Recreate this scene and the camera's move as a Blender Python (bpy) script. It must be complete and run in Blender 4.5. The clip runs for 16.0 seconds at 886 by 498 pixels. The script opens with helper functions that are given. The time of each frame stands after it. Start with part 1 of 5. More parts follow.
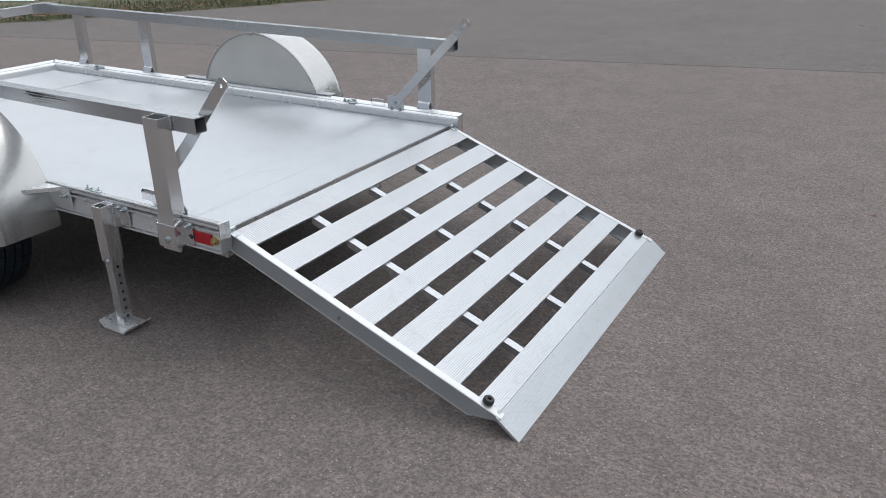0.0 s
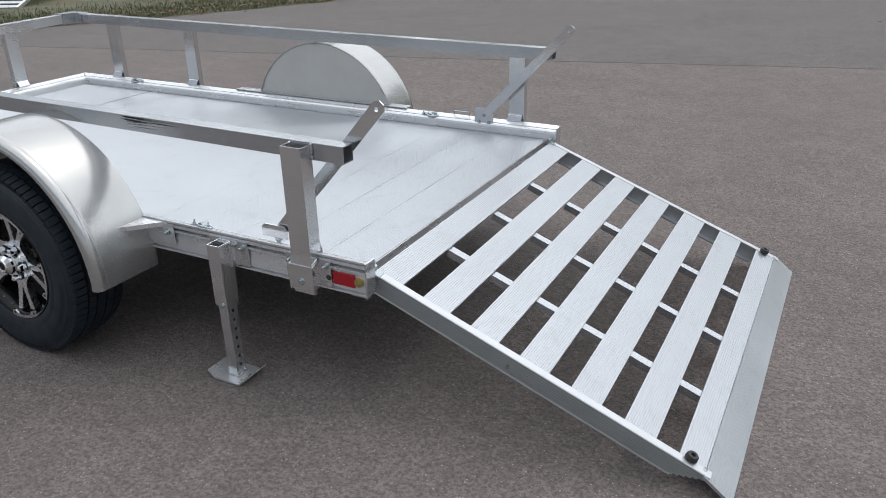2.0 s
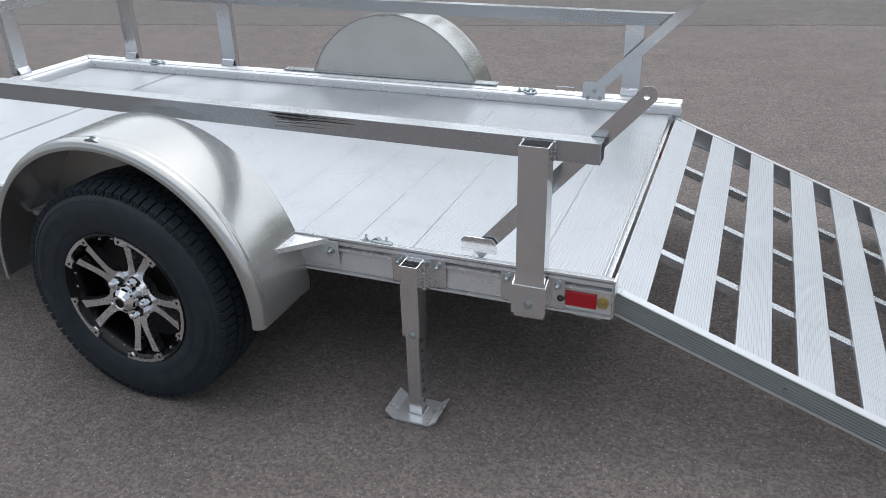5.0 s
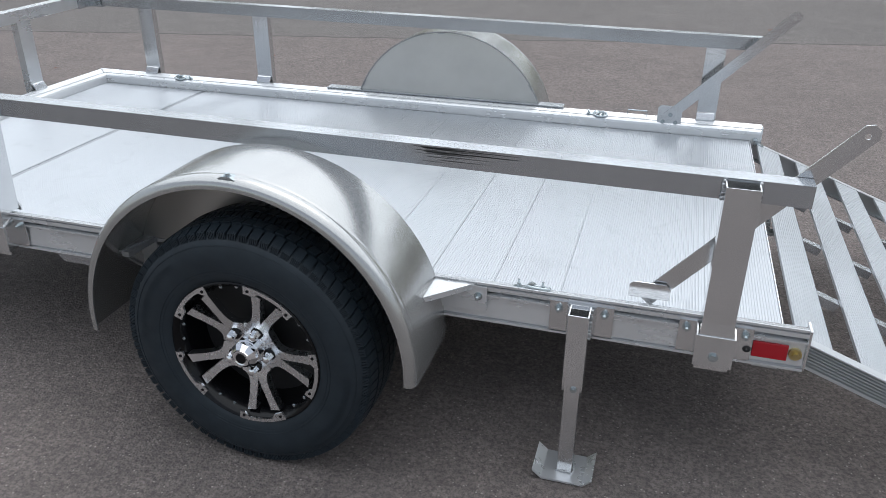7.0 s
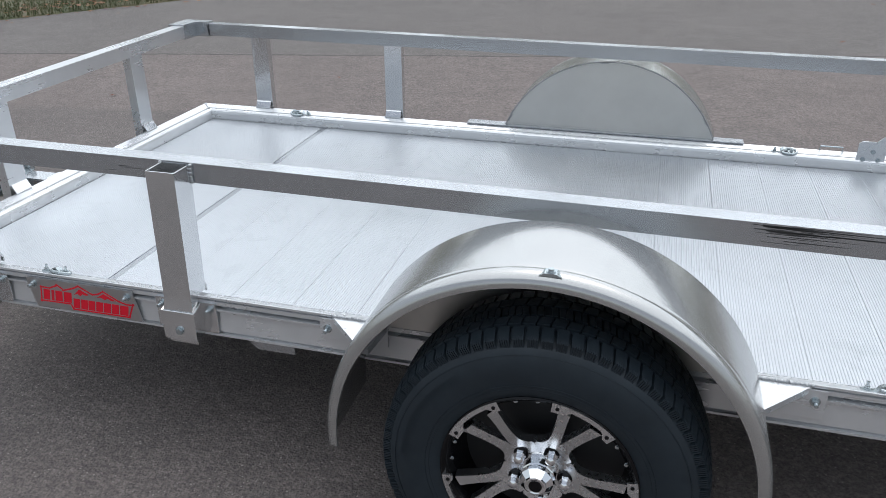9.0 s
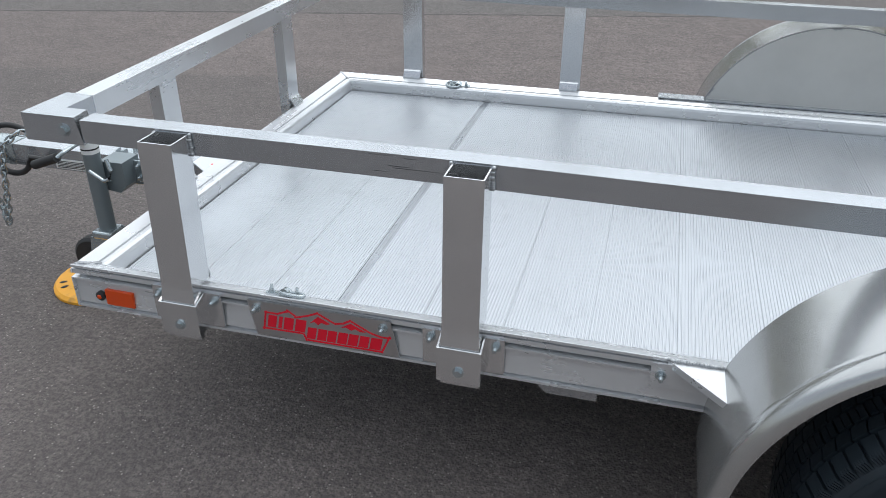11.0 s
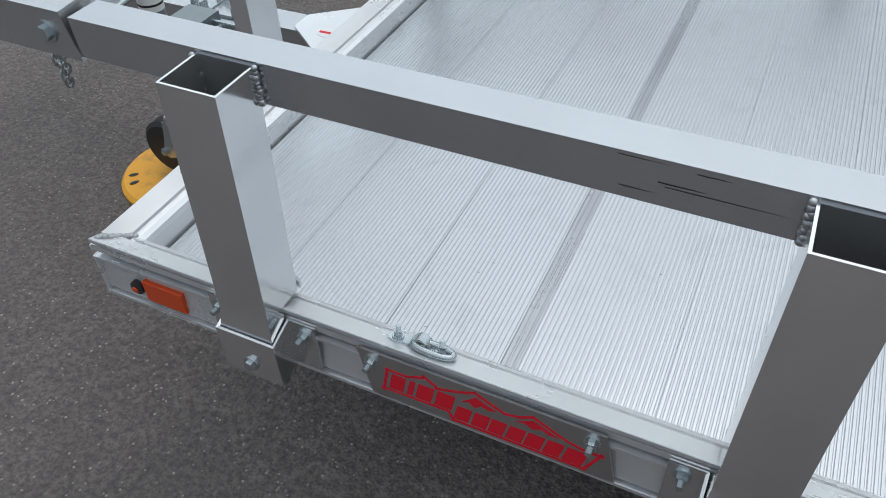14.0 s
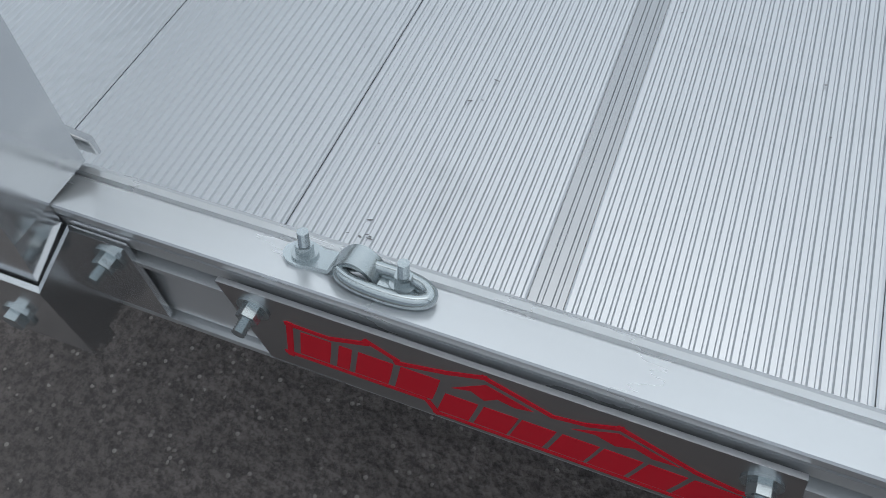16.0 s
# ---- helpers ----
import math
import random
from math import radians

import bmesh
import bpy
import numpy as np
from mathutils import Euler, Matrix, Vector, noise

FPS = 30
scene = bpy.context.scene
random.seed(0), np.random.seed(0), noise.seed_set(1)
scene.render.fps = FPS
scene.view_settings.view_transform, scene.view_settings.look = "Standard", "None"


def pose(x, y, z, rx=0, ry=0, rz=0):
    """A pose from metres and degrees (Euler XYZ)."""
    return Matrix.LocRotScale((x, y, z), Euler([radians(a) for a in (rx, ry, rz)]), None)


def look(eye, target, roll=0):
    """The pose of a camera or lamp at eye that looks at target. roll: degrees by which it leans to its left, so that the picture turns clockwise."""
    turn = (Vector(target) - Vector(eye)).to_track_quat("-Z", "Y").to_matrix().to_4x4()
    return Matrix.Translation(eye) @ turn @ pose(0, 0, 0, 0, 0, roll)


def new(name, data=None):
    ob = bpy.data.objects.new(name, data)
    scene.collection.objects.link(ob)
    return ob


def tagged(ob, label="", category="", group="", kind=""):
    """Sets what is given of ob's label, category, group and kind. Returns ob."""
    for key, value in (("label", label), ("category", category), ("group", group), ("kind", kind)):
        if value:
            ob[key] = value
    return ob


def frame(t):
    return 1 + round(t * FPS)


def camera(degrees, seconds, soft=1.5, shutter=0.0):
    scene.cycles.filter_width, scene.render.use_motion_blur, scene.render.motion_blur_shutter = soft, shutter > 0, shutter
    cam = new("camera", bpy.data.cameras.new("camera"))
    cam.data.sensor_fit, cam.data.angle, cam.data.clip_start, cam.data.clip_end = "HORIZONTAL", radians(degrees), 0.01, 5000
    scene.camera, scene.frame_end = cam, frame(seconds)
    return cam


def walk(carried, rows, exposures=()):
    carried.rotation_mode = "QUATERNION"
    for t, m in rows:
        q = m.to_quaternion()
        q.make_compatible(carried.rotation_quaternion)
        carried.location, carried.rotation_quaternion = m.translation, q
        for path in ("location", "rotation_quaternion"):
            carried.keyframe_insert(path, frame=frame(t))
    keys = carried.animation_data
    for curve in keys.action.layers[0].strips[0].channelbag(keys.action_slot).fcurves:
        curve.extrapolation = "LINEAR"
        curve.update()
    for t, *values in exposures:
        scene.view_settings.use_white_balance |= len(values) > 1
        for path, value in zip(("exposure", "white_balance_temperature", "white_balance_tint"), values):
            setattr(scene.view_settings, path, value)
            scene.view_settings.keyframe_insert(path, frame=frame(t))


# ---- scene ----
cam = camera(59.7, 16.0, soft=0.75)
EXPOSURE = 0.75
PATH = [
    (0, (1.868, -1.588, 1.45), (0.937, -0.017, 0.634), -0.7),
    (0.5, (1.674, -1.664, 1.458), (0.792, -0.065, 0.644), -0.8),
    (1, (1.533, -1.687, 1.457), (0.666, -0.074, 0.652), -0.4),
    (1.5, (1.355, -1.654, 1.451), (0.488, -0.042, 0.646), -1.2),
    (2, (1.203, -1.627, 1.457), (0.339, -0.02, 0.637), -1.2),
    (2.5, (1.042, -1.632, 1.446), (0.187, -0.026, 0.615), -1.0),
    (3, (0.838, -1.666, 1.457), (0.013, -0.048, 0.618), -1.7),
    (3.5, (0.687, -1.68, 1.444), (-0.099, -0.046, 0.6), -1.5),
    (6, (-0.055, -1.595, 1.431), (-0.619, 0.083, 0.501), -1.3),
    (6.5, (-0.212, -1.638, 1.439), (-0.731, 0.062, 0.524), -0.5),
    (7, (-0.341, -1.616, 1.441), (-0.849, 0.104, 0.556), 0.4),
    (7.5, (-0.528, -1.546, 1.452), (-1.036, 0.183, 0.584), -0.1),
    (8, (-0.681, -1.487, 1.459), (-1.202, 0.238, 0.59), -0.2),
    (8.5, (-0.885, -1.456, 1.455), (-1.394, 0.272, 0.585), -0.3),
    (9, (-1.131, -1.429, 1.459), (-1.616, 0.305, 0.589), -0.2),
    (9.5, (-1.307, -1.388, 1.448), (-1.789, 0.345, 0.575), 0.3),
    (10, (-1.532, -1.309, 1.421), (-2.002, 0.417, 0.528), 0.4),
    (12.5, (-2.168, -0.952, 1.384), (-2.659, 0.655, 0.298), 0.1),
    (13, (-2.165, -0.769, 1.369), (-2.797, 0.754, 0.237), -0.1),
    (13.5, (-2.22, -0.615, 1.326), (-2.915, 0.798, 0.093), -1.2),
    (14, (-2.326, -0.467, 1.254), (-2.979, 0.828, -0.123), -2.2),
    (14.5, (-2.405, -0.364, 1.165), (-2.993, 0.85, -0.312), -2.7),
    (15, (-2.449, -0.288, 1.036), (-2.987, 0.824, -0.537), -3.5),
    (15.5, (-2.475, -0.192, 0.951), (-2.974, 0.823, -0.699), -5.1),
    (16, (-2.492, -0.121, 0.864), (-2.957, 0.901, -0.791), -3.8),
]
walk(cam, [(t, look(eye, target, roll)) for t, eye, target, roll in PATH],
     exposures=[(0.0, EXPOSURE, 6500, 10), (3.5, EXPOSURE + 0.05, 6480, 10), (6.5, EXPOSURE + 0.20, 6350, 9), (10.0, EXPOSURE + 0.13, 6340, 9), (12.5, EXPOSURE - 0.08, 6290, 6),
                (13.0, EXPOSURE - 0.18, 6280, 6), (14.5, EXPOSURE - 0.33, 6240, 6), (16.0, EXPOSURE - 0.55, 6180, 6)])

# ---- world and light ----
SUN_UP, SUN_TURN = radians(71), radians(6)
world = bpy.data.worlds.new("overcast_sky")
scene.world = world
world.use_nodes = True
wn, wl = world.node_tree.nodes, world.node_tree.links
sky = wn.new("ShaderNodeTexSky")
sky.sky_type = 'NISHITA'
sky.sun_disc = False
sky.sun_elevation = SUN_UP
sky.sun_rotation = SUN_TURN
sky.air_density, sky.dust_density, sky.ozone_density = 1.2, 2.5, 1.0
veil = wn.new("ShaderNodeHueSaturation")
veil.inputs["Saturation"].default_value = 0.42
wl.new(sky.outputs[0], veil.inputs["Color"])
wl.new(veil.outputs[0], wn["Background"].inputs["Color"])
wn["Background"].inputs["Strength"].default_value = 0.088

sun_lamp = new("sun", bpy.data.lights.new("sun", 'SUN'))
sun_lamp.data.energy = 1.33
sun_lamp.data.angle = radians(132)
sun_lamp.data.color = (0.95, 0.98, 0.975)
# the sky's sun_rotation runs clockwise from +y
SUN_DIR = Vector((math.sin(SUN_TURN) * math.cos(SUN_UP), math.cos(SUN_TURN) * math.cos(SUN_UP), math.sin(SUN_UP)))
sun_lamp.matrix_basis = look(SUN_DIR * 20, (0, 0, 0))


# ---- materials ----
def shader(name, colour, metal=0.0, rough=0.5, **inputs):
    m = bpy.data.materials.new(name)
    m.use_nodes = True
    b = m.node_tree.nodes["Principled BSDF"]
    b.inputs["Base Color"].default_value = (*colour, 1)
    b.inputs["Metallic"].default_value = metal
    b.inputs["Roughness"].default_value = rough
    for key, value in inputs.items():
        b.inputs[key.replace("_", " ")].default_value = value
    return m


def node(m, kind, **inputs):
    n = m.node_tree.nodes.new(kind)
    for key, value in inputs.items():
        n.inputs[key.replace("_", " ")].default_value = value
    return n


def link(m, a, b):
    m.node_tree.links.new(a, b)


def grain(m, scale=(1, 1, 1), size=60.0, detail=4.0):
    """Noise in the object's metres, stretched by scale."""
    co = node(m, "ShaderNodeTexCoord")
    mp = node(m, "ShaderNodeMapping")
    mp.inputs["Scale"].default_value = scale
    link(m, co.outputs["Object"], mp.inputs["Vector"])
    n = node(m, "ShaderNodeTexNoise", Scale=size, Detail=detail)
    link(m, mp.outputs[0], n.inputs["Vector"])
    return n.outputs["Fac"]


def spread(m, fac, low, high, a=0.3, b=0.7):
    r = node(m, "ShaderNodeMapRange")
    r.inputs["From Min"].default_value, r.inputs["From Max"].default_value = a, b
    r.inputs["To Min"].default_value, r.inputs["To Max"].default_value = low, high
    link(m, fac, r.inputs["Value"])
    return r.outputs["Result"]


def mixed(m, fac, a, b):
    x = node(m, "ShaderNodeMix")
    x.data_type = 'RGBA'
    link(m, fac, x.inputs["Factor"])
    for socket, v in ((x.inputs[6], a), (x.inputs[7], b)):
        if isinstance(v, tuple):
            socket.default_value = (*v, 1)
        else:
            link(m, v, socket)
    return x.outputs[2]


def bump(m, fac, strength, distance=0.001):
    b = node(m, "ShaderNodeBump", Strength=strength, Distance=distance)
    link(m, fac, b.inputs["Height"])
    link(m, b.outputs[0], m.node_tree.nodes["Principled BSDF"].inputs["Normal"])


def metal_sheet(name, colour, rough, brush, stain=0.04, spots=0.03, streak=0.025, relief=0.03):
    """Mill-finish metal: brushed along the axis whose scale is small, with cloudy stains."""
    m = shader(name, colour, 1.0, rough)
    b = m.node_tree.nodes["Principled BSDF"]
    fine, cloud = grain(m, brush, 90.0, 5.0), grain(m, (1, 1, 1), 5.0, 5.0)
    both = node(m, "ShaderNodeMath")
    both.operation = 'ADD'
    link(m, spread(m, fine, -streak, streak), both.inputs[0])
    link(m, spread(m, cloud, rough - stain, rough + stain), both.inputs[1])
    link(m, both.outputs[0], b.inputs["Roughness"])
    dull = tuple(c * (1 - 2 * spots) for c in colour)
    link(m, mixed(m, spread(m, grain(m, (1, 1, 1), 9.0, 6.0), 0, 1, 0.35, 0.7), colour, dull), b.inputs["Base Color"])
    if relief:
        bump(m, fine, relief, 0.0006)
    return m


# one metal; base tones differ to match the light each run of bars mirrors
ALU_X = metal_sheet("mill_aluminium_along_x_shaded", (0.49, 0.508, 0.53), 0.25, (0.05, 1, 1), 0.02, 0.03, 0.008, 0.0)
ALU_Y = metal_sheet("mill_aluminium_along_y_lit", (0.68, 0.69, 0.705), 0.28, (1, 0.05, 1), 0.02, 0.03, 0.008, 0.0)
ALU_Z = metal_sheet("mill_aluminium_upright_lit", (0.72, 0.728, 0.738), 0.17, (1, 1, 0.05), 0.03, 0.03, 0.012, 0.0)
FRAME_X = metal_sheet("dull_extruded_aluminium_along_x", (0.71, 0.723, 0.738), 0.27, (0.05, 1, 1), 0.04, 0.03, 0.01, 0.0)
FRAME_Y = metal_sheet("dull_extruded_aluminium_along_y", (0.71, 0.723, 0.738), 0.29, (1, 0.05, 1), 0.04, 0.03, 0.01, 0.0)
BEAM = metal_sheet("ribbed_beam_aluminium", (0.56, 0.575, 0.59), 0.32, (0.05, 1, 1), 0.04, 0.03, 0.01, 0.0)
for _f in (FRAME_X, FRAME_Y, BEAM):
    _f.node_tree.nodes["Principled BSDF"].inputs["Metallic"].default_value = 0.62
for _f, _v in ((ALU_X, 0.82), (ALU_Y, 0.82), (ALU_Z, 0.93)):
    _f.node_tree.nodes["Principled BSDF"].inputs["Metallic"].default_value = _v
DECK = metal_sheet("ribbed_deck_aluminium", (0.47, 0.49, 0.515), 0.35, (1, 0.05, 1), 0.015, 0.02, 0.006, 0.003)
DECK.node_tree.nodes["Principled BSDF"].inputs["Metallic"].default_value = 0.8
_geo = node(DECK, "ShaderNodeNewGeometry")
_dn = node(DECK, "ShaderNodeTexNoise", Scale=2.6, Detail=3.0, Distortion=0.8)
link(DECK, _geo.outputs["Position"], _dn.inputs["Vector"])
link(DECK, spread(DECK, _dn.outputs["Fac"], 0.29, 0.42, 0.35, 0.65), DECK.node_tree.nodes["Principled BSDF"].inputs["Roughness"])
_dm = node(DECK, "ShaderNodeTexNoise", Scale=9.0, Detail=5.0, Distortion=1.5)
link(DECK, _geo.outputs["Position"], _dm.inputs["Vector"])
link(DECK, mixed(DECK, spread(DECK, _dm.outputs["Fac"], 0.0, 0.7, 0.58, 0.80), (0.49, 0.51, 0.535), (0.41, 0.43, 0.45)), DECK.node_tree.nodes["Principled BSDF"].inputs["Base Color"])
DECK_STRIP = metal_sheet("plain_deck_joint_aluminium", (0.345, 0.36, 0.38), 0.29, (1, 0.05, 1), 0.03, 0.03, 0.012, 0.008)
FENDER = metal_sheet("brushed_fender_aluminium", (0.465, 0.467, 0.462), 0.21, (1, 0.03, 1), 0.03, 0.03, 0.006, 0.0)
FENDER.node_tree.nodes["Principled BSDF"].inputs["Anisotropic"].default_value = 0.3
_tan = node(FENDER, "ShaderNodeTangent")
_tan.direction_type, _tan.axis = 'RADIAL', 'Y'
link(FENDER, _tan.outputs[0], FENDER.node_tree.nodes["Principled BSDF"].inputs["Tangent"])
FENDER.node_tree.nodes["Principled BSDF"].inputs["Metallic"].default_value = 0.8
# faint waves across the rolled sheet
bump(FENDER, grain(FENDER, (1, 0.08, 1), 5.0, 1.5), 0.25, 0.008)
PANEL = metal_sheet("satin_panel_aluminium", (0.66, 0.655, 0.63), 0.40, (0.6, 1, 0.6), 0.05, 0.03, 0.02, 0.02)
PLATE = metal_sheet("brushed_stainless_plate", (0.55, 0.55, 0.56), 0.33, (0.05, 1, 1))
ZINC = metal_sheet("zinc_plated_steel", (0.48, 0.53, 0.55), 0.22, (1, 1, 1), 0.06, 0.12)
ZINC.node_tree.nodes["Principled BSDF"].inputs["Metallic"].default_value = 0.8
BRASS = metal_sheet("yellow_zinc_steel", (0.55, 0.45, 0.22), 0.35, (1, 1, 1))
CHROME = shader("chrome", (0.85, 0.86, 0.88), 1.0, 0.06)
MACHINED = metal_sheet("machined_rim_face", (0.74, 0.755, 0.775), 0.27, (1, 1, 1), 0.03, 0.02, 0.02, 0.01)
GLOSS_BLACK = shader("gloss_black_paint", (0.004, 0.004, 0.005), 0.0, 0.18, Specular_IOR_Level=0.25)
WELD = metal_sheet("weld_bead_aluminium", (0.48, 0.49, 0.505), 0.38, (1, 1, 1), 0.1, 0.2)
DARK_STEEL = metal_sheet("blue_grey_jack_paint", (0.21, 0.245, 0.26), 0.33, (1, 1, 1))
DARK_STEEL.node_tree.nodes["Principled BSDF"].inputs["Metallic"].default_value = 0.4
UNDER = shader("dull_underside_metal", (0.35, 0.35, 0.36), 0.8, 0.5)
RUBBER = shader("black_rubber", (0.018, 0.018, 0.019), 0.0, 0.55)
bump(RUBBER, grain(RUBBER, (1, 1, 1), 220.0, 3.0), 0.25, 0.0008)
TYRE = shader("tyre_rubber", (0.008, 0.009, 0.011), 0.0, 0.6, Specular_IOR_Level=0.45)
_t = spread(TYRE, grain(TYRE, (1, 1, 1), 14.0, 6.0), 0, 1, 0.35, 0.75)
link(TYRE, mixed(TYRE, _t, (0.0080, 0.0145, 0.0210), (0.0140, 0.0225, 0.0310)), TYRE.node_tree.nodes["Principled BSDF"].inputs["Base Color"])
link(TYRE, spread(TYRE, grain(TYRE, (1, 1, 1), 25.0, 4.0), 0.5, 0.7), TYRE.node_tree.nodes["Principled BSDF"].inputs["Roughness"])
bump(TYRE, grain(TYRE, (1, 1, 1), 160.0, 3.0), 0.2, 0.0008)
RED_LENS = shader("red_reflector", (0.36, 0.007, 0.016), 0.0, 0.25)
AMBER_LENS = shader("amber_reflector", (0.62, 0.062, 0.004), 0.0, 0.3)
RED_PRINT = shader("red_print", (0.70, 0.008, 0.028), 0.0, 0.45, Specular_IOR_Level=0.3)
WHITE_PRINT = shader("white_sticker", (0.75, 0.75, 0.74), 0.0, 0.5)
YELLOW = shader("yellow_plastic", (0.74, 0.34, 0.02), 0.0, 0.5)
link(YELLOW, mixed(YELLOW, spread(YELLOW, grain(YELLOW, (1, 1, 1), 30.0, 6.0), 0, 1, 0.5, 0.75), (0.76, 0.36, 0.025), (0.42, 0.22, 0.05)),
     YELLOW.node_tree.nodes["Principled BSDF"].inputs["Base Color"])
LEAF = shader("fallen_leaf", (0.17, 0.09, 0.045), 0.0, 0.7)
_li = node(LEAF, "ShaderNodeNewGeometry")
link(LEAF, mixed(LEAF, _li.outputs["Random Per Island"], (0.22, 0.11, 0.045), (0.13, 0.04, 0.022)), LEAF.node_tree.nodes["Principled BSDF"].inputs["Base Color"])
SCUFF = shader("dark_scuff", (0.07, 0.07, 0.07), 0.6, 0.5)
SMUDGE = shader("grey_smudge", (0.20, 0.20, 0.21), 0.3, 0.6)

ASPHALT = shader("worn_asphalt", (0.10, 0.095, 0.09), 0.0, 0.85)
_m = ASPHALT
_b = _m.node_tree.nodes["Principled BSDF"]
_co = node(_m, "ShaderNodeTexCoord")
_stone = node(_m, "ShaderNodeTexVoronoi", Scale=135.0)
link(_m, _co.outputs["Object"], _stone.inputs["Vector"])
_sep = node(_m, "ShaderNodeSeparateColor")
link(_m, _stone.outputs["Color"], _sep.inputs[0])
_pick = spread(_m, _sep.outputs[0], 0.0, 1.0, 0.90, 0.99)
_near_chip = spread(_m, _stone.outputs["Distance"], 1.0, 0.0, 0.30, 0.45)
_chip = node(_m, "ShaderNodeMath")
_chip.operation = 'MULTIPLY'
link(_m, _pick, _chip.inputs[0])
link(_m, _near_chip, _chip.inputs[1])
_bright = _chip.outputs[0]
_broad = spread(_m, grain(_m, (1, 1, 1), 0.9, 6.0), 0, 1, 0.3, 0.7)
_speck = node(_m, "ShaderNodeTexNoise", Scale=75.0, Detail=7.0, Roughness=0.80)
link(_m, _co.outputs["Object"], _speck.inputs["Vector"])
_mid = spread(_m, _speck.outputs["Fac"], 0, 1, 0.42, 0.57)
_mottle = spread(_m, grain(_m, (1, 1, 1), 26.0, 5.0), 0.0, 1.0, 0.36, 0.62)


def below(m, vec, a, b, c, soft, wob):
    """1 where a x + b y + c < 0, with a ragged edge."""
    d = node(m, "ShaderNodeVectorMath")
    d.operation = 'DOT_PRODUCT'
    d.inputs[1].default_value = (a, b, 0)
    link(m, vec, d.inputs[0])
    e = node(m, "ShaderNodeMath")
    e.operation = 'MULTIPLY_ADD'
    link(m, grain(m, (1, 1, 1), 7.0, 6.0), e.inputs[0])
    e.inputs[1].default_value = wob
    link(m, d.outputs["Value"], e.inputs[2])
    return spread(m, e.outputs[0], 1.0, 0.0, -c + wob * 0.5 - soft, -c + wob * 0.5 + soft), e.outputs[0]


_vec = _co.outputs["Object"]
_left, _ = below(_m, _vec, 0.946, 0.325, -0.948, 0.04, 0.12)
_front, _ = below(_m, _vec, -0.148, 0.989, -3.71, 0.05, 0.12)
_patch = node(_m, "ShaderNodeMath")
_patch.operation = 'MULTIPLY'
link(_m, _left, _patch.inputs[0])
link(_m, _front, _patch.inputs[1])
_near, _edge = below(_m, _vec, -0.237, 0.9715, -5.917, 0.05, 0.10)
_crack = node(_m, "ShaderNodeMath")
_crack.operation = 'COMPARE'
link(_m, _edge, _crack.inputs[0])
_crack.inputs[1].default_value, _crack.inputs[2].default_value = 5.917 + 0.05, 0.02
_red = mixed(_m, _broad, (0.208, 0.172, 0.161), (0.258, 0.214, 0.201))
_far = mixed(_m, _broad, (0.168, 0.153, 0.146), (0.206, 0.188, 0.179))
_new = mixed(_m, _broad, (0.206, 0.175, 0.165), (0.256, 0.218, 0.205))
# asphalt tone drops forward of about x = -2.7, over a soft ragged edge
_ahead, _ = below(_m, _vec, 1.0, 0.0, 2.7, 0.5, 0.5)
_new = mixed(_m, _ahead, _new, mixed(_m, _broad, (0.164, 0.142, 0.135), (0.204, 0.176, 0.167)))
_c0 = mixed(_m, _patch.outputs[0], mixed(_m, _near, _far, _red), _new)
_c1 = mixed(_m, spread(_m, _crack.outputs[0], 0.0, 0.75, 0.0, 1.0), _c0, (0.03, 0.028, 0.027))
_c1 = mixed(_m, spread(_m, _mottle, 0.42, 0.0, 0.0, 1.0), _c1, (0.085, 0.074, 0.070))
_blotch = spread(_m, grain(_m, (1, 1, 1), 5.0, 4.0), 0.0, 1.0, 0.38, 0.62)
_c1 = mixed(_m, spread(_m, _blotch, 0.26, 0.0, 0.0, 1.0), _c1, (0.095, 0.083, 0.078))
_c2 = mixed(_m, spread(_m, _mid, 0.0, 1.0, -0.45, 0.95), (0.045, 0.041, 0.039), _c1)
_c3 = mixed(_m, spread(_m, _bright, 0.0, 0.9, 0.0, 1.0), _c2, (0.36, 0.33, 0.30))
link(_m, _c3, _b.inputs["Base Color"])
_dist = node(_m, "ShaderNodeMath")
_dist.operation = 'ADD'
link(_m, _stone.outputs["Distance"], _dist.inputs[0])
link(_m, _speck.outputs["Fac"], _dist.inputs[1])
bump(_m, _dist.outputs[0], 0.8, 0.005)

GRASS = shader("mown_grass", (0.06, 0.09, 0.03), 0.0, 0.8)
link(GRASS, mixed(GRASS, spread(GRASS, grain(GRASS, (1, 1, 1), 1.8, 6.0), 0, 1, 0.35, 0.65), (0.050, 0.062, 0.024), (0.105, 0.088, 0.048)),
     GRASS.node_tree.nodes["Principled BSDF"].inputs["Base Color"])
BLADE = shader("grass_blades", (0.07, 0.11, 0.035), 0.0, 0.7)
_isl = node(BLADE, "ShaderNodeNewGeometry")
link(BLADE, mixed(BLADE, _isl.outputs["Random Per Island"], (0.036, 0.066, 0.018), (0.110, 0.104, 0.046)), BLADE.node_tree.nodes["Principled BSDF"].inputs["Base Color"])


# ---- building blocks ----
def part(name, bm, material, parent=None, label="", smooth=False):
    me = bpy.data.meshes.new(name)
    bm.normal_update()
    bm.to_mesh(me)
    bm.free()
    me.materials.append(material)
    if smooth:
        for p in me.polygons:
            p.use_smooth = True
        me.set_sharp_from_angle(angle=radians(38))
    ob = new(name, me)
    ob.parent = parent
    if label:
        ob["label"] = label
    return ob


def place(name, me, parent, m):
    """One more object on a mesh that others use too."""
    ob = new(name, me)
    ob.parent = parent
    ob.matrix_basis = m
    return ob


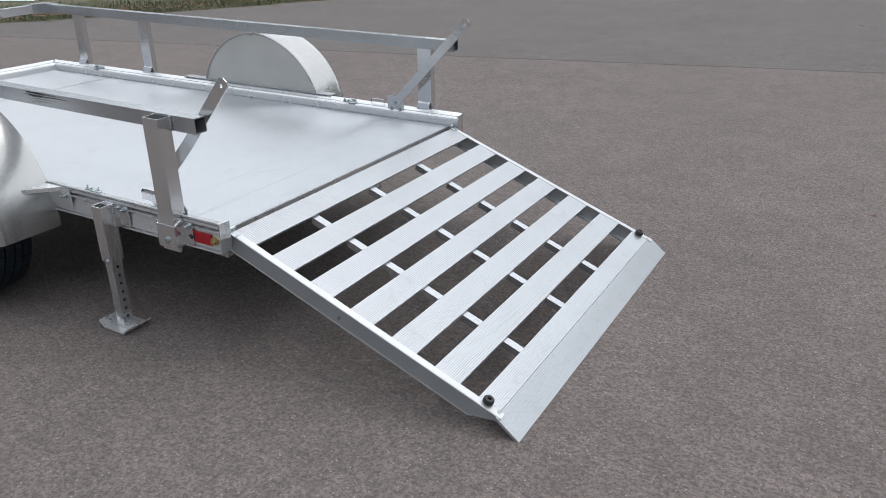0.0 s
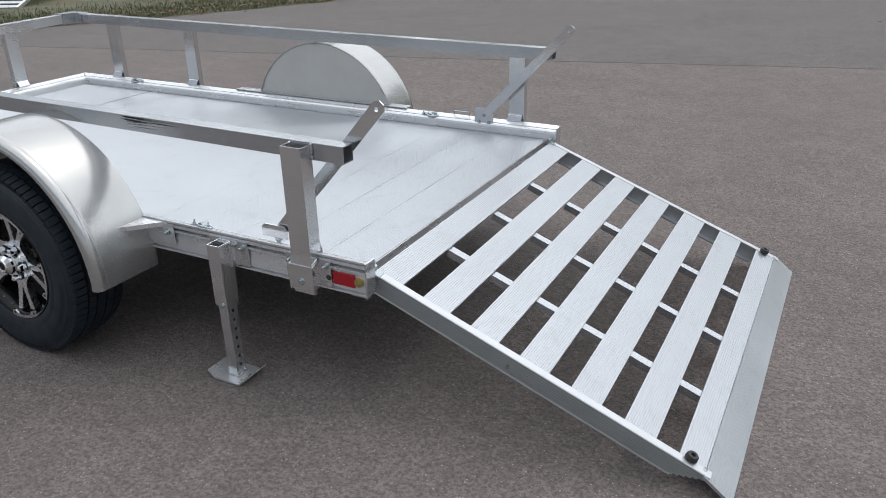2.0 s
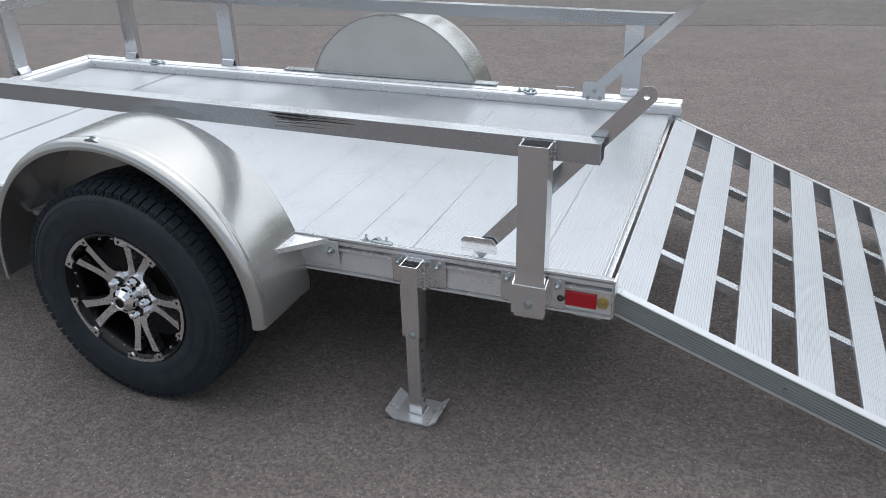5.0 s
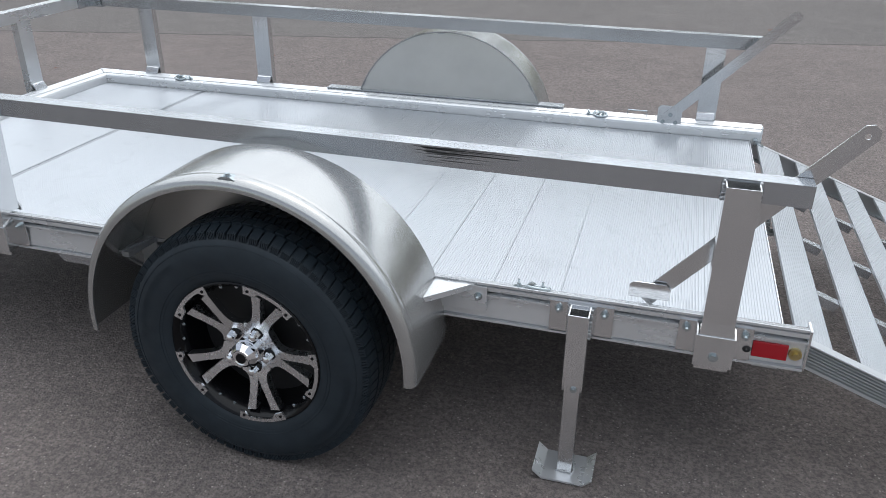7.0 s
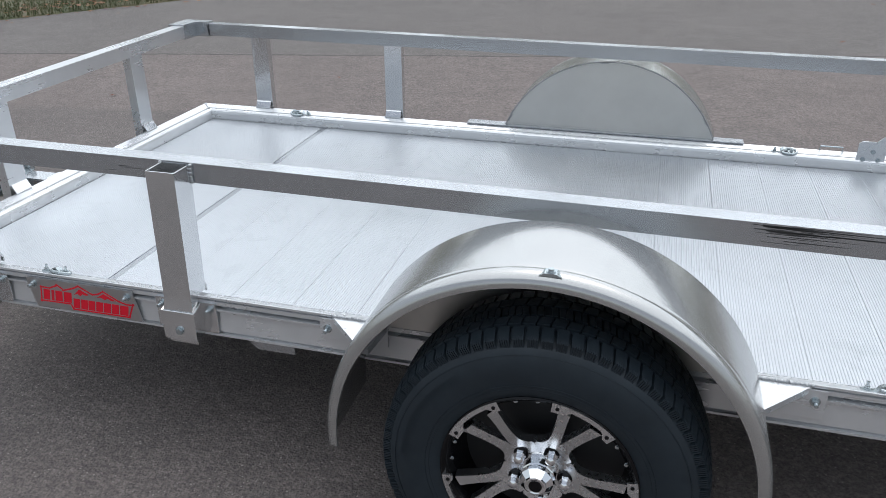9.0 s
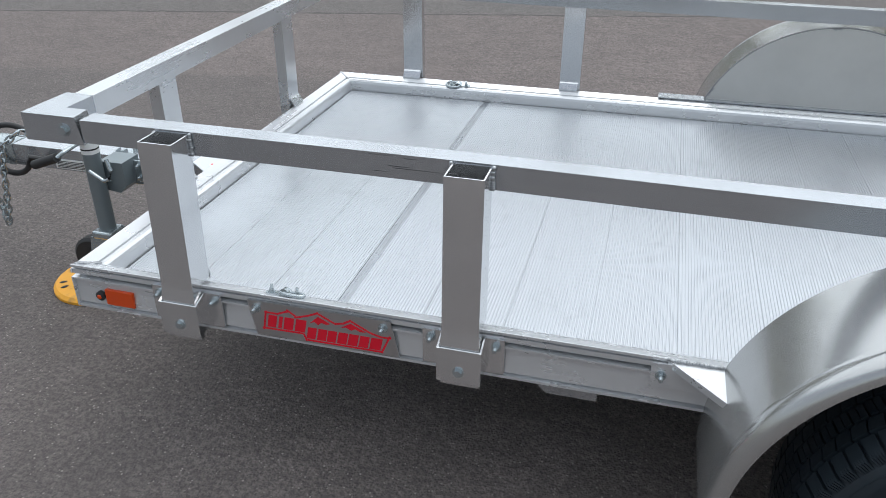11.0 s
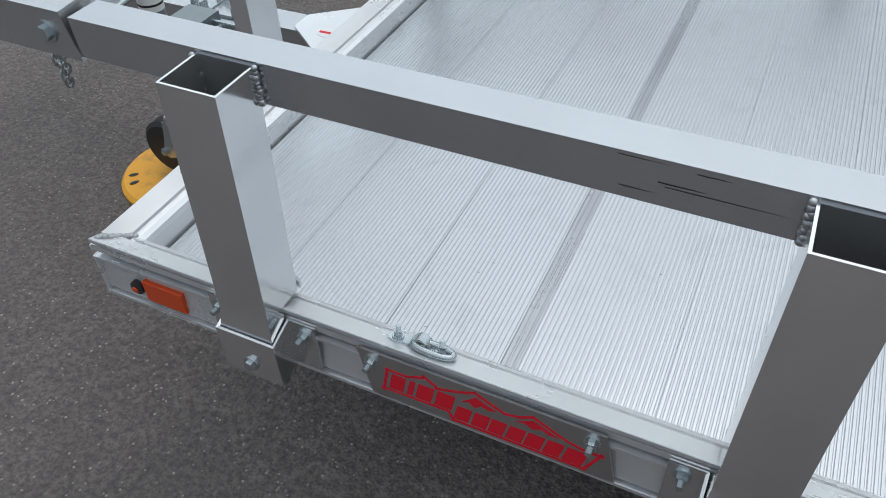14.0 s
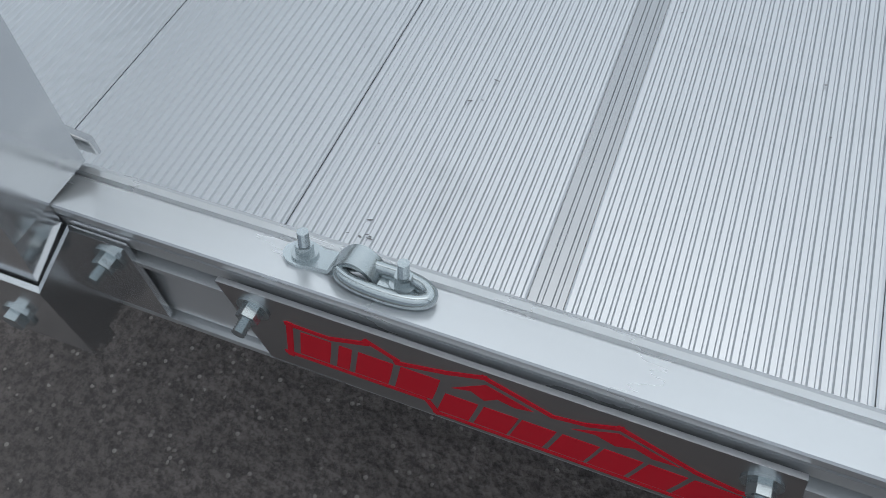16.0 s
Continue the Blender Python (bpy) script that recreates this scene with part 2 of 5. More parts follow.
def box(bm, x0, x1, y0, y1, z0, z1, bevel=0.0):
    v = [bm.verts.new((x, y, z)) for x in (x0, x1) for y in (y0, y1) for z in (z0, z1)]
    f = [bm.faces.new([v[i] for i in q]) for q in ((0, 1, 3, 2), (4, 6, 7, 5), (0, 4, 5, 1), (2, 3, 7, 6), (0, 2, 6, 4), (1, 5, 7, 3))]
    if bevel:
        bmesh.ops.bevel(bm, geom=list({e for q in f for e in q.edges}), offset=bevel, segments=2, affect='EDGES', profile=0.5)
    return bm


def block(*a, bevel=0.0):
    return box(bmesh.new(), *a, bevel=bevel)


AX = {'x': lambda a, u, v: (a, u, v), 'y': lambda a, u, v: (u, a, v), 'z': lambda a, u, v: (u, v, a)}


def prism(bm, outline, axis, a0, a1):
    """A closed outline drawn out along an axis. The outline is (y, z) for x, (x, z) for y, (x, y) for z."""
    n = len(outline)
    lo = [bm.verts.new(AX[axis](a0, u, v)) for u, v in outline]
    hi = [bm.verts.new(AX[axis](a1, u, v)) for u, v in outline]
    for i in range(n):
        bm.faces.new((lo[i], lo[(i + 1) % n], hi[(i + 1) % n], hi[i]))
    bm.faces.new(lo[::-1])
    bm.faces.new(hi)
    bmesh.ops.recalc_face_normals(bm, faces=bm.faces[:])
    return bm


def hollow(bm, u0, u1, v0, v1, axis, a0, a1, wall=0.003):
    """A square tube, open at both ends."""
    out = [(u0, v0), (u1, v0), (u1, v1), (u0, v1)]
    inn = [(u0 + wall, v0 + wall), (u1 - wall, v0 + wall), (u1 - wall, v1 - wall), (u0 + wall, v1 - wall)]
    ring = [[bm.verts.new(AX[axis](a, u, v)) for u, v in loop] for a in (a0, a1) for loop in (out, inn)]
    o0, i0, o1, i1 = ring
    for k in range(4):
        j = (k + 1) % 4
        bm.faces.new((o0[k], o0[j], o1[j], o1[k]))
        bm.faces.new((i0[k], i1[k], i1[j], i0[j]))
        bm.faces.new((o0[k], i0[k], i0[j], o0[j]))
        bm.faces.new((o1[k], o1[j], i1[j], i1[k]))
    bmesh.ops.recalc_face_normals(bm, faces=bm.faces[:])
    return bm


def rod(bm, p, q, r, seg=16, r2=None):
    p, q = Vector(p), Vector(q)
    turn = (q - p).to_track_quat('Z', 'Y').to_matrix()
    r2 = r if r2 is None else r2
    rings = [[bm.verts.new(c + turn @ Vector((rr * math.cos(2 * math.pi * k / seg), rr * math.sin(2 * math.pi * k / seg), 0))) for k in range(seg)]
             for c, rr in ((p, r), (q, r2))]
    for k in range(seg):
        j = (k + 1) % seg
        bm.faces.new((rings[0][k], rings[0][j], rings[1][j], rings[1][k]))
    bm.faces.new(rings[0][::-1])
    bm.faces.new(rings[1])
    return bm


def sweep(bm, path, r, seg=10, closed=False):
    """A round bar along a path of points."""
    path = [Vector(p) for p in path]
    n = len(path)
    rings = []
    up = Vector((0.13, 0.21, 0.97))
    for i, p in enumerate(path):
        a = path[(i - 1) % n] if closed or i else p
        b = path[(i + 1) % n] if closed or i < n - 1 else p
        d = (b - a).normalized()
        s = d.cross(up)
        if s.length < 0.2:
            s = d.cross(Vector((1, 0, 0)))
        s.normalize()
        w = d.cross(s)
        rings.append([bm.verts.new(p + r * (math.cos(2 * math.pi * k / seg) * s + math.sin(2 * math.pi * k / seg) * w)) for k in range(seg)])
    for i in range(n if closed else n - 1):
        A, B = rings[i], rings[(i + 1) % n]
        for k in range(seg):
            j = (k + 1) % seg
            bm.faces.new((A[k], A[j], B[j], B[k]))
    if not closed:
        bm.faces.new(rings[0][::-1])
        bm.faces.new(rings[-1])
    bmesh.ops.recalc_face_normals(bm, faces=bm.faces[:])
    return bm


def lathe(bm, profile, axis_y, centre, seg=64, a0=0.0, a1=360.0, closed=True):
    """A profile of (y, radius) turned about the y axis through centre (x, z)."""
    full = abs(a1 - a0 - 360) < 1e-6
    steps = seg if full else seg + 1
    rings = []
    for k in range(steps):
        a = radians(a0 + (a1 - a0) * k / seg)
        rings.append([bm.verts.new((centre[0] + r * math.cos(a), axis_y + y, centre[1] + r * math.sin(a))) for y, r in profile])
    m = len(profile)
    for k in range(seg):
        A, B = rings[k], rings[(k + 1) % steps]
        for i in range(m if closed else m - 1):
            j = (i + 1) % m
            bm.faces.new((A[i], A[j], B[j], B[i]))
    if closed and not full:
        bm.faces.new(rings[0])
        bm.faces.new(rings[-1][::-1])
    bmesh.ops.recalc_face_normals(bm, faces=bm.faces[:])
    return bm


def bead(bm, p, q, r=0.004, step=0.0045):
    """A row of overlapping weld ripples from p to q."""
    p, q = Vector(p), Vector(q)
    n = max(2, int((q - p).length / step))
    rng = random.Random(int(abs(p.x * 1000) + abs(q.z * 777)))
    for i in range(n + 1):
        c = p.lerp(q, i / n) + Vector([rng.uniform(-1, 1) * r * 0.25 for _ in range(3)])
        bmesh.ops.create_icosphere(bm, subdivisions=2 if r > 0.003 else 1, radius=r * rng.uniform(0.7, 0.95), matrix=Matrix.Translation(c))
    return bm


def stud_mesh(name, r=0.008, out=0.018, washer=0.013, nut=0.008, thread=0.0048, dome=False):
    """A bolt end along +z: washer, hex nut, threaded stub."""
    bm = bmesh.new()
    rod(bm, (0, 0, 0), (0, 0, 0.002), washer, 20)
    rod(bm, (0, 0, 0.002), (0, 0, 0.002 + nut), r, 6)
    if out > nut + 0.002:
        z = 0.002 + nut
        while z < out:
            rod(bm, (0, 0, z), (0, 0, z + 0.0008), thread, 10, thread * 0.8)
            rod(bm, (0, 0, z + 0.0008), (0, 0, z + 0.0016), thread * 0.8, 10, thread)
            z += 0.0016
    me = bpy.data.meshes.new(name)
    bm.to_mesh(me)
    bm.free()
    me.materials.append(ZINC)
    return me


STUD = stud_mesh("bolt", r=0.0072, out=0.019, washer=0.0108, nut=0.0075, thread=0.0044)
RING_STUD = stud_mesh("ring_bolt", r=0.0054, out=0.0165, washer=0.0080, nut=0.0055, thread=0.0035)
BIG_HEAD = stud_mesh("sleeve_bolt", r=0.0098, out=0.0, washer=0.0145, nut=0.007)
HEAD = stud_mesh("bolt_head", r=0.0085, out=0.0, washer=0.012, nut=0.006)
SMALL_HEAD = stud_mesh("bolt_small", r=0.006, out=0.0, washer=0.009, nut=0.004)
TO_NEAR = pose(0, 0, 0, 90, 0, 0)      # +z becomes -y
TO_FAR = pose(0, 0, 0, -90, 0, 0)      # +z becomes +y


def bolt(parent, x, y, z, way='near', mesh=None, name="bolt"):
    turn = {'near': TO_NEAR, 'far': TO_FAR, 'up': Matrix(), 'front': pose(0, 0, 0, 0, -90, 0), 'rear': pose(0, 0, 0, 0, 90, 0)}[way]
    return place(name, mesh or STUD, parent, Matrix.Translation((x, y, z)) @ turn @ pose(0, 0, 0, 0, 0, random.uniform(0, 60)))


def weld(parent, p, q, r=0.0036, name="weld"):
    return part(name, bead(bmesh.new(), p, q, r), WELD, parent, smooth=True)


# ---- ground ----
GRASS_EDGE = [(-40, -14), (-16, -1.5), (-10.5, 3.2), (-8.85, 5.15), (-8.05, 6.4), (-7.35, 7.6), (-6.65, 9.2), (-6.2, 11.5), (-6.3, 16), (-6.3, 60)]


def edge_x(y):
    for (x0, y0), (x1, y1) in zip(GRASS_EDGE, GRASS_EDGE[1:]):
        if y0 <= y <= y1:
            return x0 + (x1 - x0) * (y - y0) / (y1 - y0)
    return -1e3


bm = bmesh.new()
xs = [-1500, -400, -120, -50] + [-25 + i * 0.5 for i in range(81)] + [30, 60, 150, 500, 1500]
ys = [-1500, -400, -120, -50, -25] + [-10 + i * 0.5 for i in range(61)] + [30, 60, 150, 500, 1500]
grid = [[bm.verts.new((x, y, 0.012 * (noise.noise((x * 0.25, y * 0.25, 3.1))) * min(1, max(0, abs(y - 0.9) - 2.2)) if abs(x) < 20 and -9 < y < 18 else 0)) for y in ys] for x in xs]
for i in range(len(xs) - 1):
    for j in range(len(ys) - 1):
        bm.faces.new((grid[i][j], grid[i + 1][j], grid[i + 1][j + 1], grid[i][j + 1]))
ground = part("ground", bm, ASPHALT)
tagged(ground, "brown-grey worn asphalt yard with fine pale stones", "asphalt", kind="structure")

# grass verge, a low sheet with an uneven edge
bm = bmesh.new()
rng = random.Random(4)
last = None
y = -14.0
while y < 60:
    e = edge_x(y) + 0.16 * noise.noise((0, y * 1.7, 0)) + 0.07 * noise.noise((3, y * 6.0, 0))
    row = [bm.verts.new((e + dx, y, dz)) for dx, dz in ((0.0, -0.01), (-0.06, 0.02), (-0.25, 0.035), (-1.2, 0.05), (-6, 0.08), (-60, 0.3), (-600, 0.5))]
    if last:
        for a in range(len(row) - 1):
            bm.faces.new((last[a], row[a], row[a + 1], last[a + 1]))
    last = row
    y += 0.12 if y < 16 else 2.0
verge = part("verge", bm, GRASS)
tagged(verge, "patchy green and straw-coloured grass verge", "grass", kind="structure")

bm = bmesh.new()
for _ in range(16000):
    y = rng.uniform(3.0, 13.0)
    x = edge_x(y) + 0.16 * noise.noise((0, y * 1.7, 0)) - abs(rng.gauss(0, 1.0)) * 0.9 + 0.03
    h, a = rng.uniform(0.02, 0.07), rng.uniform(0, math.tau)
    w = 0.006
    c, s = math.cos(a) * w, math.sin(a) * w
    z0 = 0.015 + min(0.045, 0.05 * max(0, edge_x(y) - x))
    lean = (rng.uniform(-0.03, 0.03), rng.uniform(-0.03, 0.03))
    bm.faces.new([bm.verts.new(p) for p in ((x - c, y - s, z0), (x + c, y + s, z0), (x + lean[0], y + lean[1], z0 + h))])
tagged(part("grass_blades", bm, BLADE), "short mown grass blades on the verge", "grass", kind="stuff")

bm = bmesh.new()
for _ in range(620):
    y = rng.uniform(4.5, 13)
    x = edge_x(y) + rng.gauss(-0.25, 0.28)
    r, a = rng.uniform(0.014, 0.03), rng.uniform(0, math.tau)
    z0 = 0.012 if x > edge_x(y) else 0.06
    pts = [(math.cos(a + k * math.tau / 6) * r * (1 if k % 3 else 1.5), math.sin(a + k * math.tau / 6) * r * (1 if k % 3 else 1.5), rng.uniform(0, 0.012)) for k in range(6)]
    bm.faces.new([bm.verts.new((x + p[0], y + p[1], z0 + p[2])) for p in pts])
tagged(part("fallen_leaves", bm, LEAF), "dry brown fallen leaves along the verge", "leaves", kind="stuff")

# grass and a wood beyond the yard, which the metal mirrors
def far_wood(y_edge, y_trees, seed):
    y0, y1 = sorted((y_edge, math.copysign(700, y_edge)))
    verge_sheet = part("far_verge", block(-400, 400, y0, y1, -0.2, 0.03), GRASS)
    tagged(verge_sheet, "far grass strip along the edge of the yard", "grass", kind="structure")
    rng = random.Random(seed)
    verts, faces = [], []
    for i in range(46):
        cx, cy, top = -80 + i * 3.6 + rng.uniform(-1, 1), y_trees + rng.uniform(-3, 3), rng.uniform(10.5, 15.5)
        wide = rng.uniform(2.2, 3.6)
        for k in range(5):
            a0, a1 = math.tau * k / 5, math.tau * (k + 1) / 5
            b = len(verts)
            verts += [(cx + 0.22 * math.cos(a0), cy + 0.22 * math.sin(a0), 0), (cx + 0.22 * math.cos(a1), cy + 0.22 * math.sin(a1), 0), (cx, cy, top * 0.8)]
            faces.append((b, b + 1, b + 2))
        for k in range(620):
            u = rng.random()
            z = top * (0.08 + 0.92 * u)
            r = wide * math.sqrt(rng.random()) * (1.0 - 0.75 * u ** 2.2) * rng.uniform(0.7, 1.15)
            a = rng.uniform(0, math.tau)
            p = Vector((cx + r * math.cos(a), cy + r * math.sin(a), z))
            b = len(verts)
            for q in range(3):
                verts.append(tuple(p + Vector((rng.uniform(-1, 1), rng.uniform(-1, 1), rng.uniform(-1, 1))) * 0.52))
            faces.append((b, b + 1, b + 2))
    me = bpy.data.meshes.new("far_wood")
    me.from_pydata(verts, [], faces)
    me.materials.append(BLADE)
    return tagged(new("far_wood", me), "dark green wood beyond the far grass", "trees", kind="stuff")


far_wood(30, 37, 21)

# ---- the trailer ----
trailer = new("utility_trailer")
trailer.empty_display_size = 0.3
tagged(trailer, "aluminium utility trailer with its slatted rear ramp lowered", "trailer")

XF, XR = -3.165, 0.040          # ends of the frame
YN, YF = 0.050, 1.700           # outer faces of the side frame
ZT, ZB, ZD = 0.505, 0.394, 0.450
CY = 0.875


def frame_section(o, d, wide=1.0, ledge=None):
    """Frame extrusion: o the outer face, d +1 or -1 towards the inside; its top slopes inwards to a groove and a rounded inner shoulder."""
    s = lambda a: o + d * (a if a < 0.01 else 0.01 + (a - 0.01) * wide)
    end = s(0.0525) if ledge is None else ledge
    return [(s(-0.0028), ZB), (s(-0.0028), ZB + 0.006), (s(0.010), ZB + 0.0065), (s(0.010), ZB + 0.0110), (s(0.0022), ZB + 0.012), (s(0.0070), 0.465), (s(0.0070), 0.467), (s(-0.0025), 0.4675),
            (s(-0.0025), 0.472), (s(0.024), 0.4735), (s(0.024), 0.4815), (s(0.001), 0.4820), (s(0.001), ZT - 0.012), (s(0.008), ZT - 0.011), (s(0.008), ZT - 0.0075), (s(0.0), ZT - 0.007),
            (s(0.0), ZT - 0.001), (s(0.0012), ZT), (s(0.0310), ZT - 0.0105), (s(0.0318), ZT - 0.0155), (s(0.0352), ZT - 0.0165), (s(0.0362), ZT - 0.0128), (s(0.0420), ZT - 0.0150), (s(0.0475), ZT - 0.0205),
            (s(0.0500), ZT - 0.0290), (end, ZD - 0.0015), (end, ZD - 0.012), (s(0.0535), ZD - 0.030), (s(0.0535), ZB + 0.004), (s(0.046), ZB)]


part("side_frame", prism(bmesh.new(), frame_section(YN, 1), 'x', XF, XR), FRAME_X, trailer)
part("side_frame", prism(bmesh.new(), frame_section(YF, -1), 'x', XF, XR), FRAME_X, trailer)
part("front_frame", prism(bmesh.new(), frame_section(XF + 0.007, 1, 1.12), 'y', YN + 0.02, YF - 0.02), FRAME_Y, trailer)
for yy, s in ((YN, 1), (YF, -1)):
    weld(trailer, (XF + 0.008, yy + s * 0.010, ZT - 0.003), (XF + 0.045, yy + s * 0.042, ZT - 0.0145), 0.0062)
    weld(trailer, (XR, yy + s * 0.004, ZB + 0.01), (XR, yy + s * 0.004, ZT - 0.01))
for yy in (YN, YF - 0.05):
    part("frame_end_plate", block(XR, XR + 0.005, yy + 0.001, yy + 0.049, ZB, ZT - 0.004), ALU_Z, trailer)
    part("front_end_plate", block(XF - 0.004, XF, yy - 0.0025, yy + 0.052, ZB - 0.001, 0.4725, bevel=0.0012), FRAME_Y, trailer)
    part("front_end_lip", block(XF - 0.003, XF, yy - 0.0015, yy + 0.0515, 0.4825, ZT - 0.012, bevel=0.001), FRAME_Y, trailer)

# deck planks across the trailer
RIB = 0.0069


def plank_mesh(name, width, gap=0.0003):
    bm = bmesh.new()
    top = []
    n = int((width - 2 * gap - 0.0018) / RIB)
    pitch = (width - 2 * gap - 0.0018) / n
    x = gap + 0.0009
    for i in range(n):
        top += [(x + pitch * 0.06, 0.0), (x + pitch * 0.54, 0.0), (x + pitch * 0.68, -0.00125), (x + pitch * 0.92, -0.00125)]
        x += pitch
    outline = [(0.0001, -0.03), (0.0001, -0.0030), (gap, -0.0030), (gap, -0.0006)] + top + [(width - gap, -0.0006), (width - gap, -0.0030), (width - 0.0001, -0.0030), (width - 0.0001, -0.03)]
    prism(bm, outline, 'y', 0, 1.528)
    me = bpy.data.meshes.new(name)
    bm.to_mesh(me)
    bm.free()
    me.materials.append(DECK)
    return me


P1, P2, P3 = plank_mesh("plank", 0.1900), plank_mesh("plank_jointed", 0.1688), plank_mesh("plank_middle", 0.180, 0.0004)
P4 = plank_mesh("plank_rear", 0.180, 0.0008)
SEAMS = [-3.0952, -2.9051, -2.7150]
for x in SEAMS[:2]:
    place("plank", P1, trailer, Matrix.Translation((x, 0.109, ZD)))
place("plank", P2, trailer, Matrix.Translation((-2.7150, 0.109, ZD)))
bm = bmesh.new()
prism(bm, [(-2.5460, ZD - 0.03), (-2.5460, ZD - 0.002), (-2.5405, ZD - 0.002), (-2.5397, ZD - 0.0028), (-2.5372, ZD - 0.0028), (-2.5364, ZD - 0.002), (-2.5312, ZD - 0.002),
           (-2.5304, ZD - 0.0028), (-2.5280, ZD - 0.0028), (-2.5272, ZD - 0.002), (-2.5232, ZD - 0.002), (-2.5232, ZD - 0.03)], 'y', 0.109, 1.637)
part("joint_strip", bm, DECK_STRIP, trailer)
for i in range(14):
    place("plank", P3 if i < 7 else P4, trailer, Matrix.Translation((-2.5230 + i * 0.180, 0.109, ZD)))

# frame under the deck
for x in (-2.75, -2.0, -1.27, -0.62):
    part("cross_beam", block(x - 0.02, x + 0.02, 0.10, 1.65, 0.365, ZD - 0.031), UNDER, trailer)
bm = prism(bmesh.new(), [(-0.0020, ZD - 0.0010), (0.0012, ZD - 0.0010), (0.0016, ZD - 0.030), (0.0110, ZD - 0.0305), (0.0110, ZD - 0.033), (0.0060, ZD - 0.034), (0.0060, 0.352), (-0.0020, 0.352)], 'y', 0.106, 1.644)
part("rear_sill", bm, ALU_Y, trailer)
part("rear_beam", block(-0.060, -0.0025, 0.112, 1.634, 0.350, ZD - 0.032), UNDER, trailer)
for y0, y1 in ((0.13, 0.27), (1.30, 1.58)):
    part("light_strip", block(0.0062, 0.0110, y0, y1, 0.376, 0.410, bevel=0.001), RED_LENS, trailer, "red rear light strip")
part("axle", rod(bmesh.new(), (-1.275, 0.02, 0.330), (-1.275, 1.73, 0.330), 0.032, 20), UNDER, trailer)
for y in (0.13, 1.62):
    bm = bmesh.new()
    prism(bm, [(-2.11, 0.402), (-2.055, 0.348), (-1.95, 0.348), (-1.95, 0.402)], 'y', y - 0.05, y + 0.05)
    part("spring_hanger", bm, ALU_X, trailer)
    part("leaf_spring", block(-2.0, -0.66, y - 0.022, y + 0.022, 0.358, 0.374), UNDER, trailer)

# posts, brackets and top rails
ZR0, ZR1 = 0.7915, 0.8425


def side_post(x0, near=True, dz=0.0, lean=0.0, wide=0.077, deep=0.068):
    """A notched square post on the side frame, in its folded bracket."""
    x1 = x0 + wide
    if near:
        o, d, way = 0.016, 1, 'near'
    else:
        o, d, way = 1.742, -1, 'far'
    deep = deep if near else 0.034
    top = 0.838 if near else ZR0 + dz - 0.001
    a, b = sorted((o, o + d * deep))
    bm = bmesh.new()
    hollow(bm, x0, x1, a, b, 'z', ZT + 0.001, top, 0.003)
    lip = sorted((o, o + d * 0.0315))
    low = sorted((o - d * 0.0045, o + d * 0.0325))
    box(bm, x0 - 0.003, x1 + 0.003, low[0], low[1], 0.40, 0.4735)
    box(bm, x0, x1, lip[0], lip[1], 0.4735, ZT + 0.001)
    # the foot flares a little to fill its bracket
    bm.verts.ensure_lookup_table()
    for v in bm.verts[-8:]:
        if near and v.co.z < 0.48:
            v.co.x += -0.003 if v.co.x < x0 + 0.01 else 0.003
            v.co.y = low[0] if v.co.y < lip[0] + 0.001 else v.co.y
    for v in bm.verts:
        v.co.y += lean * (v.co.z - 0.45) / 0.39
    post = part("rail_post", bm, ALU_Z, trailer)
    fo = o - d * 0.009 if near else o + 0.012
    face = YN if near else YF
    # folded bracket: a hat with two flanges on the frame
    f0, f1 = sorted((fo, fo + d * 0.004))
    xa, xb = x0 - 0.008, x1 + 0.008
    fa, fb = x0 - 0.048, x1 + 0.048
    i = d * 0.004
    hat = [(fa, face), (fa, face - i), (xa, face - i), (xa, fo), (xb, fo), (xb, face - i), (fb, face - i), (fb, face),
           (xb - 0.004, face), (xb - 0.004, fo + i), (xa + 0.004, fo + i), (xa + 0.004, face)]
    bm = prism(bmesh.new(), hat, 'z', 0.393, 0.488)
    for v in bm.verts:
        if v.co.z > 0.45 and abs(v.co.y - face) > 0.006:
            v.co.z = 0.474
        if v.co.z < 0.397 and abs(v.co.y - face) < 0.006 and not (xa + 0.003 < v.co.x < xb - 0.003):
            v.co.z = 0.404
    part("post_bracket", bm, ALU_Z, post)
    t0, t1 = sorted((o + d * 0.002, o + d * 0.014))
    part("post_tongue", block(x0 - 0.002, x1 + 0.002, t0, t1, 0.378, 0.3995), ALU_Z, post)
    bolt(post, (x0 + x1) / 2, fo, 0.421, way, HEAD)
    bolt(post, x0 - 0.030, face - d * 0.004, 0.470, way)
    bolt(post, x1 + 0.030, face - d * 0.004, 0.470, way)
    # folded tab on the inner side, standing on the frame
    ti = o + d * deep
    bm = prism(bmesh.new(), [(ti - d * 0.001, ZT + 0.029), (ti + d * 0.004, ZT + 0.030), (ti + d * 0.0075, ZT + 0.026), (ti + d * 0.020, ZT + 0.003), (ti + d * 0.020, ZT - 0.012),
                             (ti + d * 0.016, ZT - 0.012), (ti + d * 0.015, ZT + 0.002), (ti + d * 0.004, ZT + 0.023), (ti - d * 0.001, ZT + 0.024)], 'x', x0 + 0.001, x1 - 0.006)
    bmesh.ops.bevel(bm, geom=bm.edges[:], offset=0.0008, segments=1, affect='EDGES')
    part("foot_tab", bm, ALU_Z, post)
    # weld ripples where the rail meets the post
    for xw in (x0 - 0.002, x1 + 0.002) if near else ():
        weld(post, (xw, ti + lean - 0.004, ZR0 + 0.004), (xw, ti + lean - 0.004, ZR1 - 0.006), 0.0055)
    return post


def far_rise(x):
    """The far rail climbs a little towards the front."""
    return 0.0065 - 0.0062 * x


